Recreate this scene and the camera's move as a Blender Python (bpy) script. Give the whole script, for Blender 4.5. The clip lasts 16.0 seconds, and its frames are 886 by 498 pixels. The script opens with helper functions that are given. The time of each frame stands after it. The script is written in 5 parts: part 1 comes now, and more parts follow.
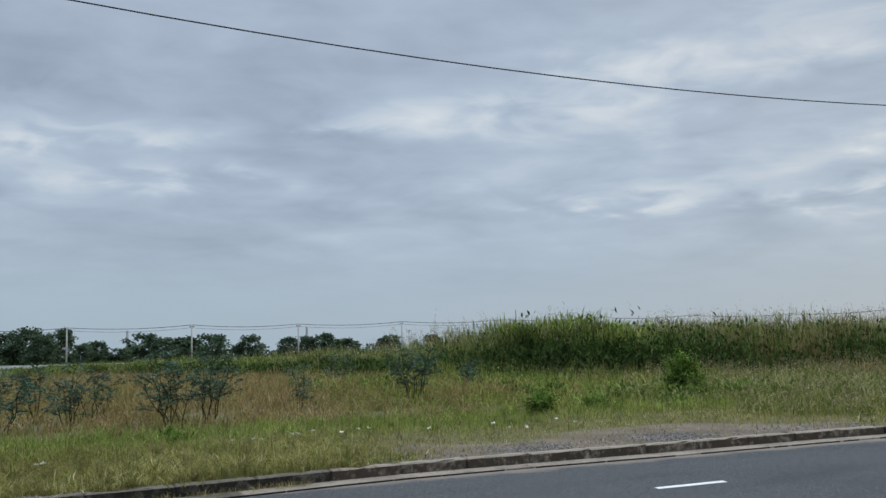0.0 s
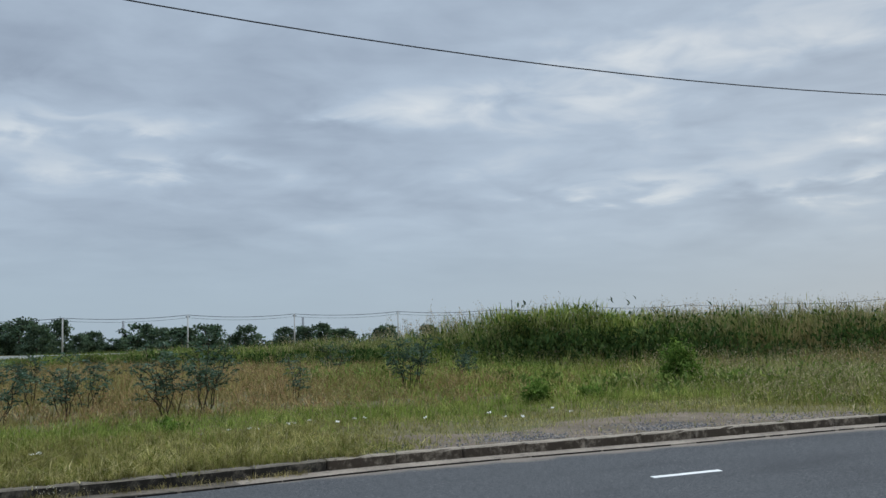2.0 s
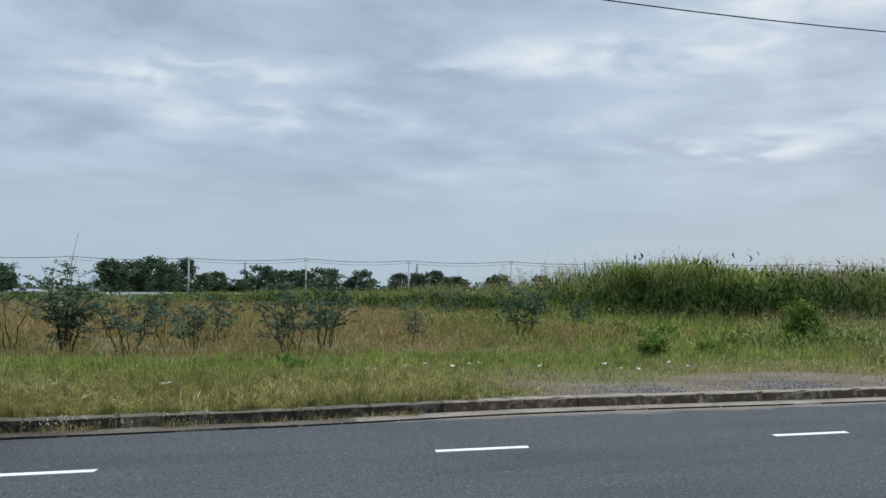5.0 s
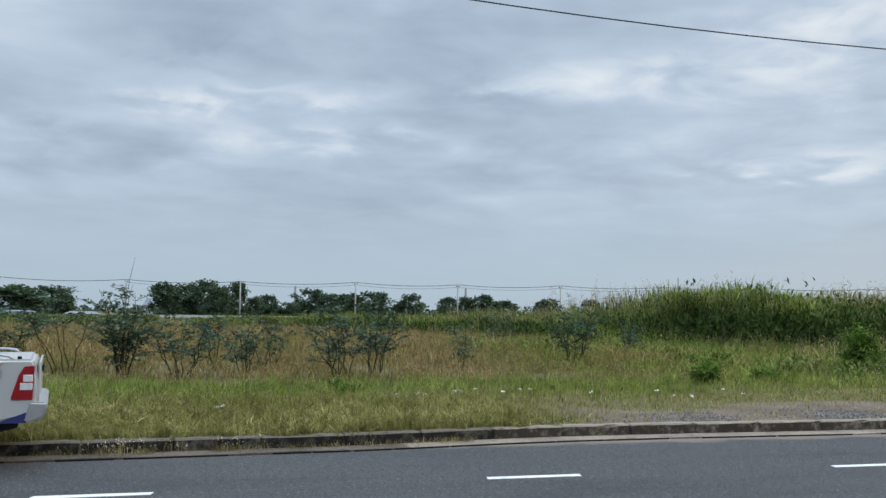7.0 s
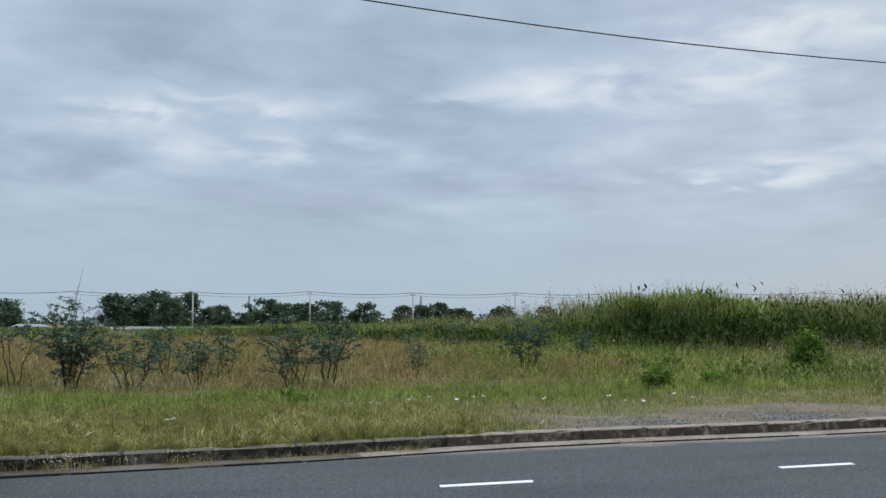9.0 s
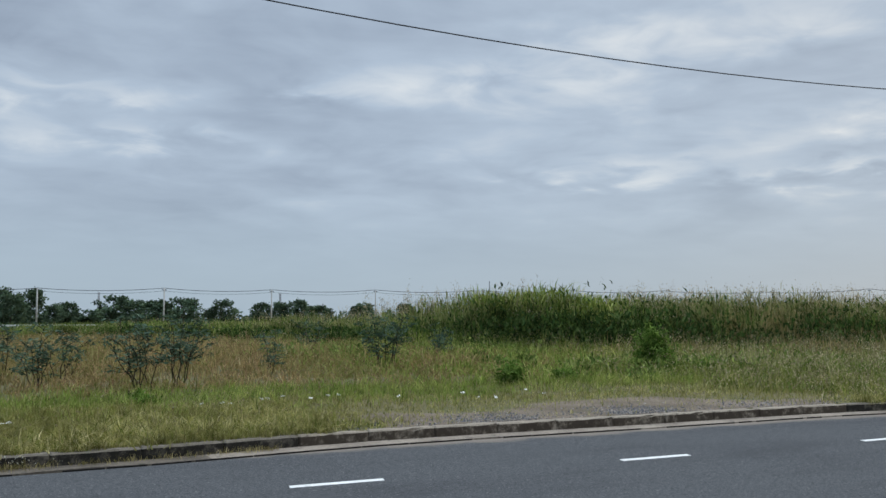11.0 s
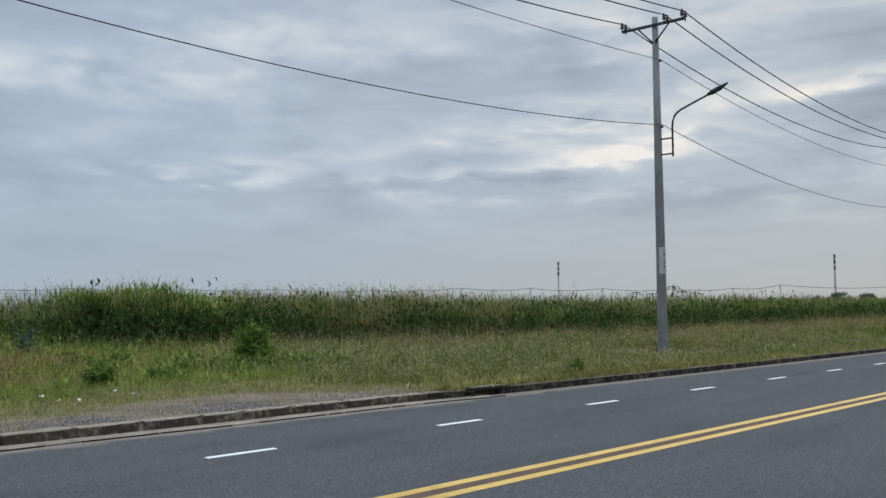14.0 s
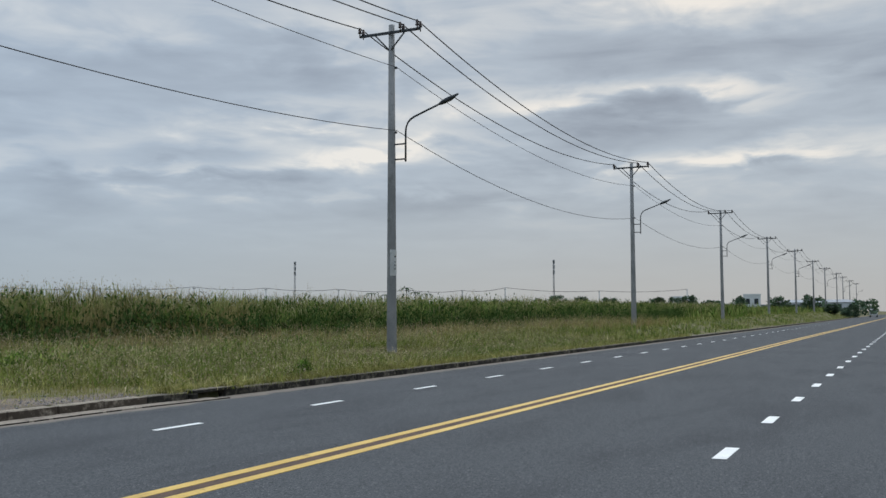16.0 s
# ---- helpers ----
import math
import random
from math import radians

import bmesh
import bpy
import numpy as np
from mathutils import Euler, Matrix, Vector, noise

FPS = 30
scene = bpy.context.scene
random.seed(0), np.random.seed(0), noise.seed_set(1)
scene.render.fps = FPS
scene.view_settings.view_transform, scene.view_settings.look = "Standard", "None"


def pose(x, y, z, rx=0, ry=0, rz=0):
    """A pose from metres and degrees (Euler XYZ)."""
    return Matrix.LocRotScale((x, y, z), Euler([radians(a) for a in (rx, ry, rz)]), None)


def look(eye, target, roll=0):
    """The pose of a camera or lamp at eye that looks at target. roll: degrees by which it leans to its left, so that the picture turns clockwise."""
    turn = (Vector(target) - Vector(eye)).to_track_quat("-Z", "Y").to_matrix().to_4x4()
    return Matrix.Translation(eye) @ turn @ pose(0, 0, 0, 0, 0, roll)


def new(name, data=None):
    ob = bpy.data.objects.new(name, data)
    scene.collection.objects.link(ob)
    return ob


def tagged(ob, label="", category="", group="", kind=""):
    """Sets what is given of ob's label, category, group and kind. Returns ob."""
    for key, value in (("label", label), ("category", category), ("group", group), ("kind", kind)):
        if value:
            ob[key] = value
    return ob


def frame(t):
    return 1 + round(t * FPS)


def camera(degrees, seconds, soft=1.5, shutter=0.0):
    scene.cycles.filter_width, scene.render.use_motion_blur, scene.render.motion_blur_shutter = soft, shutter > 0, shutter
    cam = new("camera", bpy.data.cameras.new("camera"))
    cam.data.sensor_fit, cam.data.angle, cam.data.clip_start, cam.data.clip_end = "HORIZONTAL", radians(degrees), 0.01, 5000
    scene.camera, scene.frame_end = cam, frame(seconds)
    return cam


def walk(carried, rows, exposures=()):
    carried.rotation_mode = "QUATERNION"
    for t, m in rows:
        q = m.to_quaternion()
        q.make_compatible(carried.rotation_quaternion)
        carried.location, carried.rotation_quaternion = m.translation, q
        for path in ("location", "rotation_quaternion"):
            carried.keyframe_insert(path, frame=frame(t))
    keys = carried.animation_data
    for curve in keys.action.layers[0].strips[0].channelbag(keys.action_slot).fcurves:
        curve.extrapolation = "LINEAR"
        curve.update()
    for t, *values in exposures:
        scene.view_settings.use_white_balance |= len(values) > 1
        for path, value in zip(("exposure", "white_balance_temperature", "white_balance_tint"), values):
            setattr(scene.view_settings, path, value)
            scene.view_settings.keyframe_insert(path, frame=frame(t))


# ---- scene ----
cam = camera(49.55, 16.0)
PATH = [
    (0, (-2.895, -9.254, 1.656), (-2.061, -7.448, 1.864), -1.44),
    (0.5, (-2.885, -9.239, 1.655), (-2.034, -7.440, 1.859), -1.52),
    (1, (-2.886, -9.239, 1.661), (-2.028, -7.443, 1.861), -1.57),
    (1.5, (-2.892, -9.241, 1.656), (-2.037, -7.443, 1.852), -1.55),
    (2, (-2.888, -9.240, 1.654), (-2.046, -7.435, 1.841), -1.50),
    (2.5, (-2.895, -9.217, 1.652), (-2.077, -7.400, 1.824), -1.30),
    (3, (-2.901, -9.208, 1.645), (-2.120, -7.374, 1.795), -0.92),
    (3.5, (-2.923, -9.209, 1.625), (-2.185, -7.354, 1.748), -0.42),
    (4, (-2.929, -9.185, 1.602), (-2.233, -7.313, 1.701), -0.02),
    (4.5, (-2.925, -9.166, 1.599), (-2.267, -7.279, 1.686), 0.28),
    (5, (-2.936, -9.170, 1.607), (-2.313, -7.272, 1.692), 0.50),
    (7.5, (-2.975, -9.208, 1.631), (-2.456, -7.282, 1.776), 0.72),
    (8, (-2.960, -9.224, 1.632), (-2.421, -7.304, 1.782), 0.39),
    (10.5, (-2.896, -9.211, 1.637), (-2.098, -7.383, 1.783), 0.05),
    (11, (-2.862, -9.253, 1.650), (-1.980, -7.463, 1.795), -0.05),
    (11.5, (-2.821, -9.256, 1.645), (-1.852, -7.512, 1.791), -0.09),
    (12, (-2.763, -9.245, 1.615), (-1.691, -7.563, 1.760), -0.25),
    (12.5, (-2.746, -9.286, 1.617), (-1.571, -7.674, 1.758), -0.31),
    (13, (-2.718, -9.316, 1.624), (-1.442, -7.781, 1.760), -0.28),
    (13.5, (-2.669, -9.314, 1.618), (-1.272, -7.889, 1.753), -0.28),
    (14, (-2.557, -9.307, 1.598), (-1.051, -7.999, 1.736), -0.52),
    (14.5, (-2.529, -9.367, 1.609), (-0.932, -8.172, 1.747), -0.53),
    (15, (-2.471, -9.396, 1.607), (-0.785, -8.329, 1.745), -0.62),
    (15.5, (-2.423, -9.424, 1.606), (-0.671, -8.469, 1.743), -0.52),
    (16, (-2.493, -9.456, 1.609), (-0.690, -8.601, 1.744), -0.22),
]
walk(cam, [(t, look(eye, target, roll)) for t, eye, target, roll in PATH],
     [(0, 0.0), (2.5, 0.03), (4.5, 0.20), (8.0, 0.19), (11.0, 0.05), (13.5, -0.03), (16.0, -0.10)])


# ---- world and light ----
world = bpy.data.worlds.new("overcast_sky")
scene.world = world
world.use_nodes = True
wt = world.node_tree
wt.nodes.clear()


def node(tree, kind, **sets):
    n = tree.nodes.new(kind)
    for key, value in sets.items():
        if key == "operation":
            n.operation = value
        elif key == "blend_type":
            n.blend_type = value
        elif key == "data_type":
            n.data_type = value
    return n


def plug(tree, socket, value):
    if isinstance(value, bpy.types.NodeSocket):
        tree.links.new(value, socket)
    else:
        socket.default_value = value


def calc(tree, op, a, b=0.0, c=0.0, clamp=False):
    n = tree.nodes.new("ShaderNodeMath")
    n.operation = op
    n.use_clamp = clamp
    for i, v in enumerate((a, b, c)):
        plug(tree, n.inputs[i], v)
    return n.outputs[0]


def fbm(tree, vector, scale, detail=5.0, rough=0.55, distort=0.0, stretch=None):
    if stretch:
        m = tree.nodes.new("ShaderNodeMapping")
        m.inputs["Scale"].default_value = stretch
        tree.links.new(vector, m.inputs["Vector"])
        vector = m.outputs["Vector"]
    n = tree.nodes.new("ShaderNodeTexNoise")
    n.inputs["Scale"].default_value = scale
    n.inputs["Detail"].default_value = detail
    n.inputs["Roughness"].default_value = rough
    n.inputs["Distortion"].default_value = distort
    tree.links.new(vector, n.inputs["Vector"])
    return n.outputs["Fac"]


def ramp(tree, fac, stops):
    n = tree.nodes.new("ShaderNodeValToRGB")
    els = n.color_ramp.elements
    while len(els) < len(stops):
        els.new(0.5)
    for e, (p, c) in zip(els, stops):
        e.position = p
        e.color = (*c, 1)
    plug(tree, n.inputs["Fac"], fac)
    return n.outputs["Color"]


def mix(tree, fac, a, b, mode="MIX"):
    n = tree.nodes.new("ShaderNodeMix")
    n.data_type = "RGBA"
    n.blend_type = mode
    plug(tree, n.inputs[0], fac)
    for i, v in ((6, a), (7, b)):
        plug(tree, n.inputs[i], (*v, 1) if isinstance(v, tuple) and len(v) == 3 else v)
    return n.outputs[2]


def span(tree, value, a, b, c=0.0, d=1.0, smooth=True):
    n = tree.nodes.new("ShaderNodeMapRange")
    n.interpolation_type = "SMOOTHSTEP" if smooth else "LINEAR"
    for i, v in enumerate((value, a, b, c, d)):
        plug(tree, n.inputs[i], v)
    return n.outputs[0]


SUN_AZ, SUN_EL = 78.0, 42.0
coord = wt.nodes.new("ShaderNodeTexCoord").outputs["Generated"]
sep = wt.nodes.new("ShaderNodeSeparateXYZ")
wt.links.new(coord, sep.inputs[0])
sx, sy, sz = sep.outputs
az = calc(wt, "MULTIPLY", calc(wt, "ARCTAN2", sx, sy), 57.29578)
el = calc(wt, "MULTIPLY", calc(wt, "ARCSINE", sz), 57.29578)
# cloud deck seen in perspective: coordinates on a flat layer overhead
up = calc(wt, "ADD", calc(wt, "MAXIMUM", sz, 0.0), 0.15)
deck = wt.nodes.new("ShaderNodeCombineXYZ")
plug(wt, deck.inputs[0], calc(wt, "DIVIDE", sx, up))
plug(wt, deck.inputs[1], calc(wt, "DIVIDE", sy, up))
deck = deck.outputs[0]
n_big = fbm(wt, deck, 0.9, 3.0, 0.5, 0.8)
n_mid = fbm(wt, deck, 2.6, 5.0, 0.5, 0.5)
n_fine = fbm(wt, deck, 4.6, 6.0, 0.5, 0.6)
warp_a = calc(wt, "MULTIPLY", calc(wt, "SUBTRACT", n_mid, 0.5), 14.0)
warp_e = calc(wt, "MULTIPLY", calc(wt, "SUBTRACT", n_mid, 0.5), 3.0)
ragged = calc(wt, "SUBTRACT", n_fine, 0.5)
azw = calc(wt, "MULTIPLY_ADD", ragged, 9.0, calc(wt, "ADD", az, warp_a))
elw = calc(wt, "MULTIPLY_ADD", ragged, 2.6, calc(wt, "ADD", el, warp_e))
patchy = span(wt, n_fine, 0.36, 0.64, 0.6, 1.4)
# the larger cloud banks: azimuth, elevation, half widths, tilt, lighter or darker
BANKS_NORTH = [(14, 6.5, 18, 2.6, 0, -0.08),
    (-6, 10.5, 7, 1, 0, 0.08),
    (3, 12.7, 3.6, 0.7, 0, 0.26),
    (3, 15.2, 6.5, 1.7, 0, -0.2),
    (9, 12.5, 2.6, 0.6, 0, 0.24),
    (10, 10.5, 4.5, 0.6, 0, 0.17),
    (13, 16.8, 5, 1, 0, -0.1),
    (18, 12.1, 7, 0.7, 0, -0.12)]
BANKS_MIDDLE = [(23.5, 14, 6, 1, 0.08, 0.2),
    (30, 8.3, 9, 1, 0, -0.08),
    (35, 15, 6, 1.4, 0, 0.14),
    (39, 9, 7, 0.7, 0.06, 0.22),
    (42, 17, 7, 1.6, 0, 0.14),
    (47, 9.2, 5, 0.5, 0.05, -0.14),
    (51.5, 13.7, 5, 1, 0, -0.2),
    (53, 8.5, 7, 0.5, 0, 0.26)]
BANKS_EAST = [(56.5, 12.6, 6, 1.4, 0, 0.12), (62, 10.8, 6, 1.2, 0, 0.12),
    (58, 17, 14, 3, 0, 0.13),
    (60, 9.6, 4.5, 0.6, 0.12, 0.38),
    (60, 11.6, 5, 0.6, 0, 0.16),
    (62, 8.3, 6, 0.4, 0, -0.12),
    (64, 16.5, 6, 1.6, 0, 0.2),
    (66, 7.4, 9, 0.45, 0, 0.12),
    (69, 13.2, 4, 1, 0, 0.16),
    (75, 11.3, 7, 0.6, 0, -0.18),
    (76, 15.4, 7, 1.5, 0, -0.16),
    (79, 12.9, 6, 0.5, 0, 0.55),
    (81, 18.3, 7, 1.2, 0, 0.42),
    (84, 9.3, 6, 0.5, 0.04, 0.45),
    (92, 13.5, 7, 1.2, 0, -0.14)]
total = calc(wt, "ADD", calc(wt, "MULTIPLY", calc(wt, "SUBTRACT", n_mid, 0.5), 0.55),
             calc(wt, "MULTIPLY", calc(wt, "SUBTRACT", n_big, 0.5), 0.8))
total = calc(wt, "ADD", total, calc(wt, "MULTIPLY", calc(wt, "SUBTRACT", n_fine, 0.5), 0.22))
fade = span(wt, el, 2.0, 9.0, 0.25, 1.0)
streak_at = wt.nodes.new("ShaderNodeCombineXYZ")
plug(wt, streak_at.inputs[0], calc(wt, "MULTIPLY", az, 0.055))
plug(wt, streak_at.inputs[1], calc(wt, "MULTIPLY", el, 0.36))
n_streak = fbm(wt, streak_at.outputs[0], 1.6, 6.0, 0.58, 0.5)
total = calc(wt, "ADD", total, calc(wt, "MULTIPLY", calc(wt, "SUBTRACT", n_streak, 0.5), span(wt, az, 20, 75, 0.2, 0.6)))
total = calc(wt, "MULTIPLY", total, fade)
for a0, e0, wa, we, tilt, amp in BANKS_NORTH + BANKS_MIDDLE + BANKS_EAST:
    da = calc(wt, "DIVIDE", calc(wt, "SUBTRACT", azw, a0), wa)
    de = calc(wt, "SUBTRACT", elw, calc(wt, "MULTIPLY_ADD", calc(wt, "SUBTRACT", az, a0), tilt, e0))
    de = calc(wt, "DIVIDE", de, we)
    q = calc(wt, "MULTIPLY_ADD", da, da, calc(wt, "MULTIPLY", de, de))
    total = calc(wt, "MULTIPLY_ADD", calc(wt, "MULTIPLY", patchy, calc(wt, "EXPONENT", calc(wt, "MULTIPLY", q, -0.7))), amp * 1.0, total)
cloud = calc(wt, "ADD", total, 0.45, clamp=True)
tone = ramp(wt, cloud, [(0.0, (0.22, 0.265, 0.34)), (0.25, (0.34, 0.41, 0.505)), (0.5, (0.46, 0.55, 0.655)),
                        (0.75, (0.66, 0.72, 0.77)), (1.0, (0.92, 0.92, 0.89))])
# grey haze near the horizon, warmer towards the veiled sun
haze = mix(wt, span(wt, az, 10, 85), (0.385, 0.487, 0.572), (0.435, 0.475, 0.515))
tone = mix(wt, span(wt, el, 0.0, 9.0, 0.85, 0.0), tone, haze)
warm = mix(wt, span(wt, az, 15, 85), (0.99, 1.0, 1.02), (1.06, 1.0, 0.945))
tone = mix(wt, 1.0, tone, warm, "MULTIPLY")
sky = wt.nodes.new("ShaderNodeTexSky")
sky.sky_type = "NISHITA"
sky.sun_disc = False
sky.sun_elevation, sky.sun_rotation = radians(SUN_EL), radians(SUN_AZ)
clear = mix(wt, 1.0, sky.outputs["Color"], (0.06, 0.06, 0.06), "MULTIPLY")
tone = mix(wt, 0.12, tone, clear)
# an overcast sky is about three times as bright overhead as low down
over = span(wt, sz, 0.36, 0.9, 1.0, 3.2)
bg = wt.nodes.new("ShaderNodeBackground")
wt.links.new(tone, bg.inputs["Color"])
plug(wt, bg.inputs["Strength"], over)
wo = wt.nodes.new("ShaderNodeOutputWorld")
wt.links.new(bg.outputs[0], wo.inputs[0])

sun = new("sun", bpy.data.lights.new("sun", "SUN"))
sun.data.energy, sun.data.angle, sun.data.color = 1.3, radians(35), (1.0, 0.95, 0.88)
a, e = radians(SUN_AZ), radians(SUN_EL)
sun.matrix_world = look((50 * math.sin(a) * math.cos(e), 50 * math.cos(a) * math.cos(e), 50 * math.sin(e)), (0, 0, 0))


# ---- materials ----
def material(name, build, rough=0.85, metal=0.0, sheen=0.15):
    m = bpy.data.materials.new(name)
    m.use_nodes = True
    t = m.node_tree
    p = t.nodes["Principled BSDF"]
    p.inputs["Roughness"].default_value = rough
    p.inputs["Metallic"].default_value = metal
    p.inputs["Specular IOR Level"].default_value = sheen
    build(t, p)
    return m


def bumped(t, p, height, strength=0.4, distance=0.01):
    b = t.nodes.new("ShaderNodeBump")
    b.inputs["Strength"].default_value = strength
    b.inputs["Distance"].default_value = distance
    plug(t, b.inputs["Height"], height)
    t.links.new(b.outputs["Normal"], p.inputs["Normal"])


def place(t):
    return t.nodes.new("ShaderNodeNewGeometry").outputs["Position"]


def speckled(a, b, big, small, bump=0.3, dist=0.01, c=None, big_share=0.5):
    """Two tones mixed by a broad and a fine noise."""
    def build(t, p):
        pos = place(t)
        n1, n2 = fbm(t, pos, big, 4), fbm(t, pos, small, 6, 0.65)
        f = calc(t, "ADD", calc(t, "MULTIPLY", n1, big_share), calc(t, "MULTIPLY", n2, 1 - big_share))
        f = span(t, f, 0.36, 0.64)
        col = mix(t, f, a, b)
        if c:
            col = mix(t, span(t, fbm(t, pos, big * 2.7, 5, 0.7), 0.55, 0.7), col, c)
        t.links.new(col, p.inputs["Base Color"])
        bumped(t, p, n2, bump, dist)
    return build


def plain(col, vary=0.12, scale=6.0):
    def build(t, p):
        n = fbm(t, place(t), scale, 5, 0.6)
        lo = tuple(v * (1 - vary) for v in col)
        hi = tuple(min(1, v * (1 + vary)) for v in col)
        t.links.new(mix(t, span(t, n, 0.3, 0.7), lo, hi), p.inputs["Base Color"])
    return build


def blade_mat(name, stops, patch=None, patch_scale=0.35, translucent=0.35, tuft_scale=2.4, tuft_lo=0.48, tuft_hi=1.42):
    """Leaves and blades: each one takes its own tone; some patches take another."""
    m = bpy.data.materials.new(name)
    m.use_nodes = True
    t = m.node_tree
    t.nodes.clear()
    g = t.nodes.new("ShaderNodeNewGeometry")
    col = ramp(t, g.outputs["Random Per Island"], stops)
    tuft = fbm(t, g.outputs["Position"], tuft_scale, 3, 0.6)
    tuft = span(t, tuft, 0.34, 0.66, tuft_lo, tuft_hi)
    if patch:
        n = fbm(t, g.outputs["Position"], patch_scale, 4, 0.6)
        jit = calc(t, "MULTIPLY_ADD", g.outputs["Random Per Island"], 0.16, n)
        col = mix(t, span(t, jit, 0.52, 0.7, 0.0, 0.7), col, patch)
    grey = t.nodes.new("ShaderNodeCombineXYZ")
    for k in range(3):
        t.links.new(tuft, grey.inputs[k])
    col = mix(t, 1.0, col, grey.outputs[0], "MULTIPLY")
    d = t.nodes.new("ShaderNodeBsdfDiffuse")
    r = t.nodes.new("ShaderNodeBsdfTranslucent")
    s = t.nodes.new("ShaderNodeMixShader")
    o = t.nodes.new("ShaderNodeOutputMaterial")
    t.links.new(col, d.inputs[0])
    t.links.new(mix(t, 1.0, col, (1.0, 1.05, 0.7), "MULTIPLY"), r.inputs[0])
    s.inputs[0].default_value = translucent
    t.links.new(d.outputs[0], s.inputs[1])
    t.links.new(r.outputs[0], s.inputs[2])
    t.links.new(s.outputs[0], o.inputs[0])
    return m


def asphalt_build(t, p):
    pos = place(t)
    grit = fbm(t, pos, 46, 6, 0.9)
    blotch = fbm(t, pos, 0.7, 5, 0.6, 0.5, (0.35, 1.2, 1))
    vor = t.nodes.new("ShaderNodeTexVoronoi")
    vor.inputs["Scale"].default_value = 17
    t.links.new(pos, vor.inputs["Vector"])
    col = mix(t, span(t, grit, 0.36, 0.64), (0.026, 0.029, 0.031), (0.145, 0.150, 0.155))
    col = mix(t, span(t, blotch, 0.42, 0.72, 0.0, 0.45), col, (0.05, 0.052, 0.056))
    col = mix(t, span(t, vor.outputs["Distance"], 0.08, 0.2, 0.65, 0.0), col, (0.30, 0.30, 0.295))
    coarse = fbm(t, pos, 14, 4, 0.75)
    col = mix(t, span(t, coarse, 0.36, 0.5, 0.45, 0.0), col, (0.028, 0.030, 0.032))
    dust = t.nodes.new("ShaderNodeSeparateXYZ")
    t.links.new(pos, dust.inputs[0])
    edge = calc(t, "ADD", dust.outputs[1], calc(t, "MULTIPLY", fbm(t, pos, 1.3, 5, 0.6), 0.7))
    col = mix(t, span(t, edge, 2.38, 2.72, 0.0, 0.85), col, (0.23, 0.195, 0.16))
    t.links.new(col, p.inputs["Base Color"])
    bumped(t, p, grit, 0.6, 0.008)


ASPHALT = material("asphalt", asphalt_build, 0.95, 0.0, 0.06)
PAINT_WHITE = material("road_paint_white", speckled((0.66, 0.66, 0.63), (0.80, 0.80, 0.78), 3, 60, 0.3, 0.004, (0.5, 0.5, 0.48)), 0.6)
PAINT_YELLOW = material("road_paint_yellow", speckled((0.50, 0.32, 0.075), (0.64, 0.43, 0.12), 1.2, 40, 0.3, 0.004, (0.38, 0.25, 0.08)), 0.6)


def kerb_build(clean, dirty, low, high):
    def build(t, p):
        pos = place(t)
        g = t.nodes.new("ShaderNodeNewGeometry")
        parts = t.nodes.new("ShaderNodeSeparateXYZ")
        t.links.new(g.outputs["Normal"], parts.inputs[0])
        n1, n2, n3 = fbm(t, pos, 1.1, 5, 0.65), fbm(t, pos, 7, 6, 0.7), fbm(t, pos, 38, 4, 0.7)
        col = mix(t, span(t, n3, 0.3, 0.7), clean, tuple(min(1, v * 1.4) for v in clean))
        # grime weighted by the normal: heavier on the upright face, thinner on top
        grime = calc(t, "ADD", calc(t, "MULTIPLY", n1, 0.35), calc(t, "MULTIPLY", n2, 0.75))
        grime = calc(t, "SUBTRACT", grime, calc(t, "MULTIPLY", parts.outputs[2], 0.30))
        col = mix(t, span(t, grime, low, high), col, dirty)
        t.links.new(col, p.inputs["Base Color"])
        bumped(t, p, n2, 0.8, 0.03)
    return build


CONCRETE_KERB = material("kerb_concrete", kerb_build((0.25, 0.215, 0.17), (0.065, 0.052, 0.04), 0.36, 0.58), 0.95)
KERB_MOSSY = material("mossy_kerb", kerb_build((0.15, 0.132, 0.105), (0.026, 0.024, 0.02), 0.34, 0.60), 0.95)
GUTTER = material("gutter_sand", speckled((0.19, 0.16, 0.13), (0.33, 0.285, 0.23), 1.5, 24, 0.6, 0.02, (0.085, 0.075, 0.062)), 0.95)
SOIL = material("soil", speckled((0.10, 0.105, 0.045), (0.18, 0.15, 0.085), 0.5, 9, 0.7, 0.03, (0.08, 0.095, 0.03)), 1.0)
POLE_CONCRETE = material("pole_concrete", speckled((0.18, 0.18, 0.177), (0.265, 0.262, 0.255), 1.2, 30, 0.25, 0.005, (0.15, 0.15, 0.144)), 0.9)
STEEL_DARK = material("weathered_steel", plain((0.06, 0.065, 0.07), 0.3, 9), 0.6, 0.4)
CABLE = material("cable_sheath", plain((0.02, 0.021, 0.024), 0.2, 2), 0.7)
CERAMIC = material("insulator_ceramic", plain((0.06, 0.045, 0.04), 0.2, 8), 0.3)


# ---- shape helpers ----
def mesh_from(name, verts, faces, smooth=False):
    me = bpy.data.meshes.new(name)
    me.from_pydata(verts, [], faces)
    me.update()
    if smooth:
        for p in me.polygons:
            p.use_smooth = True
    return me


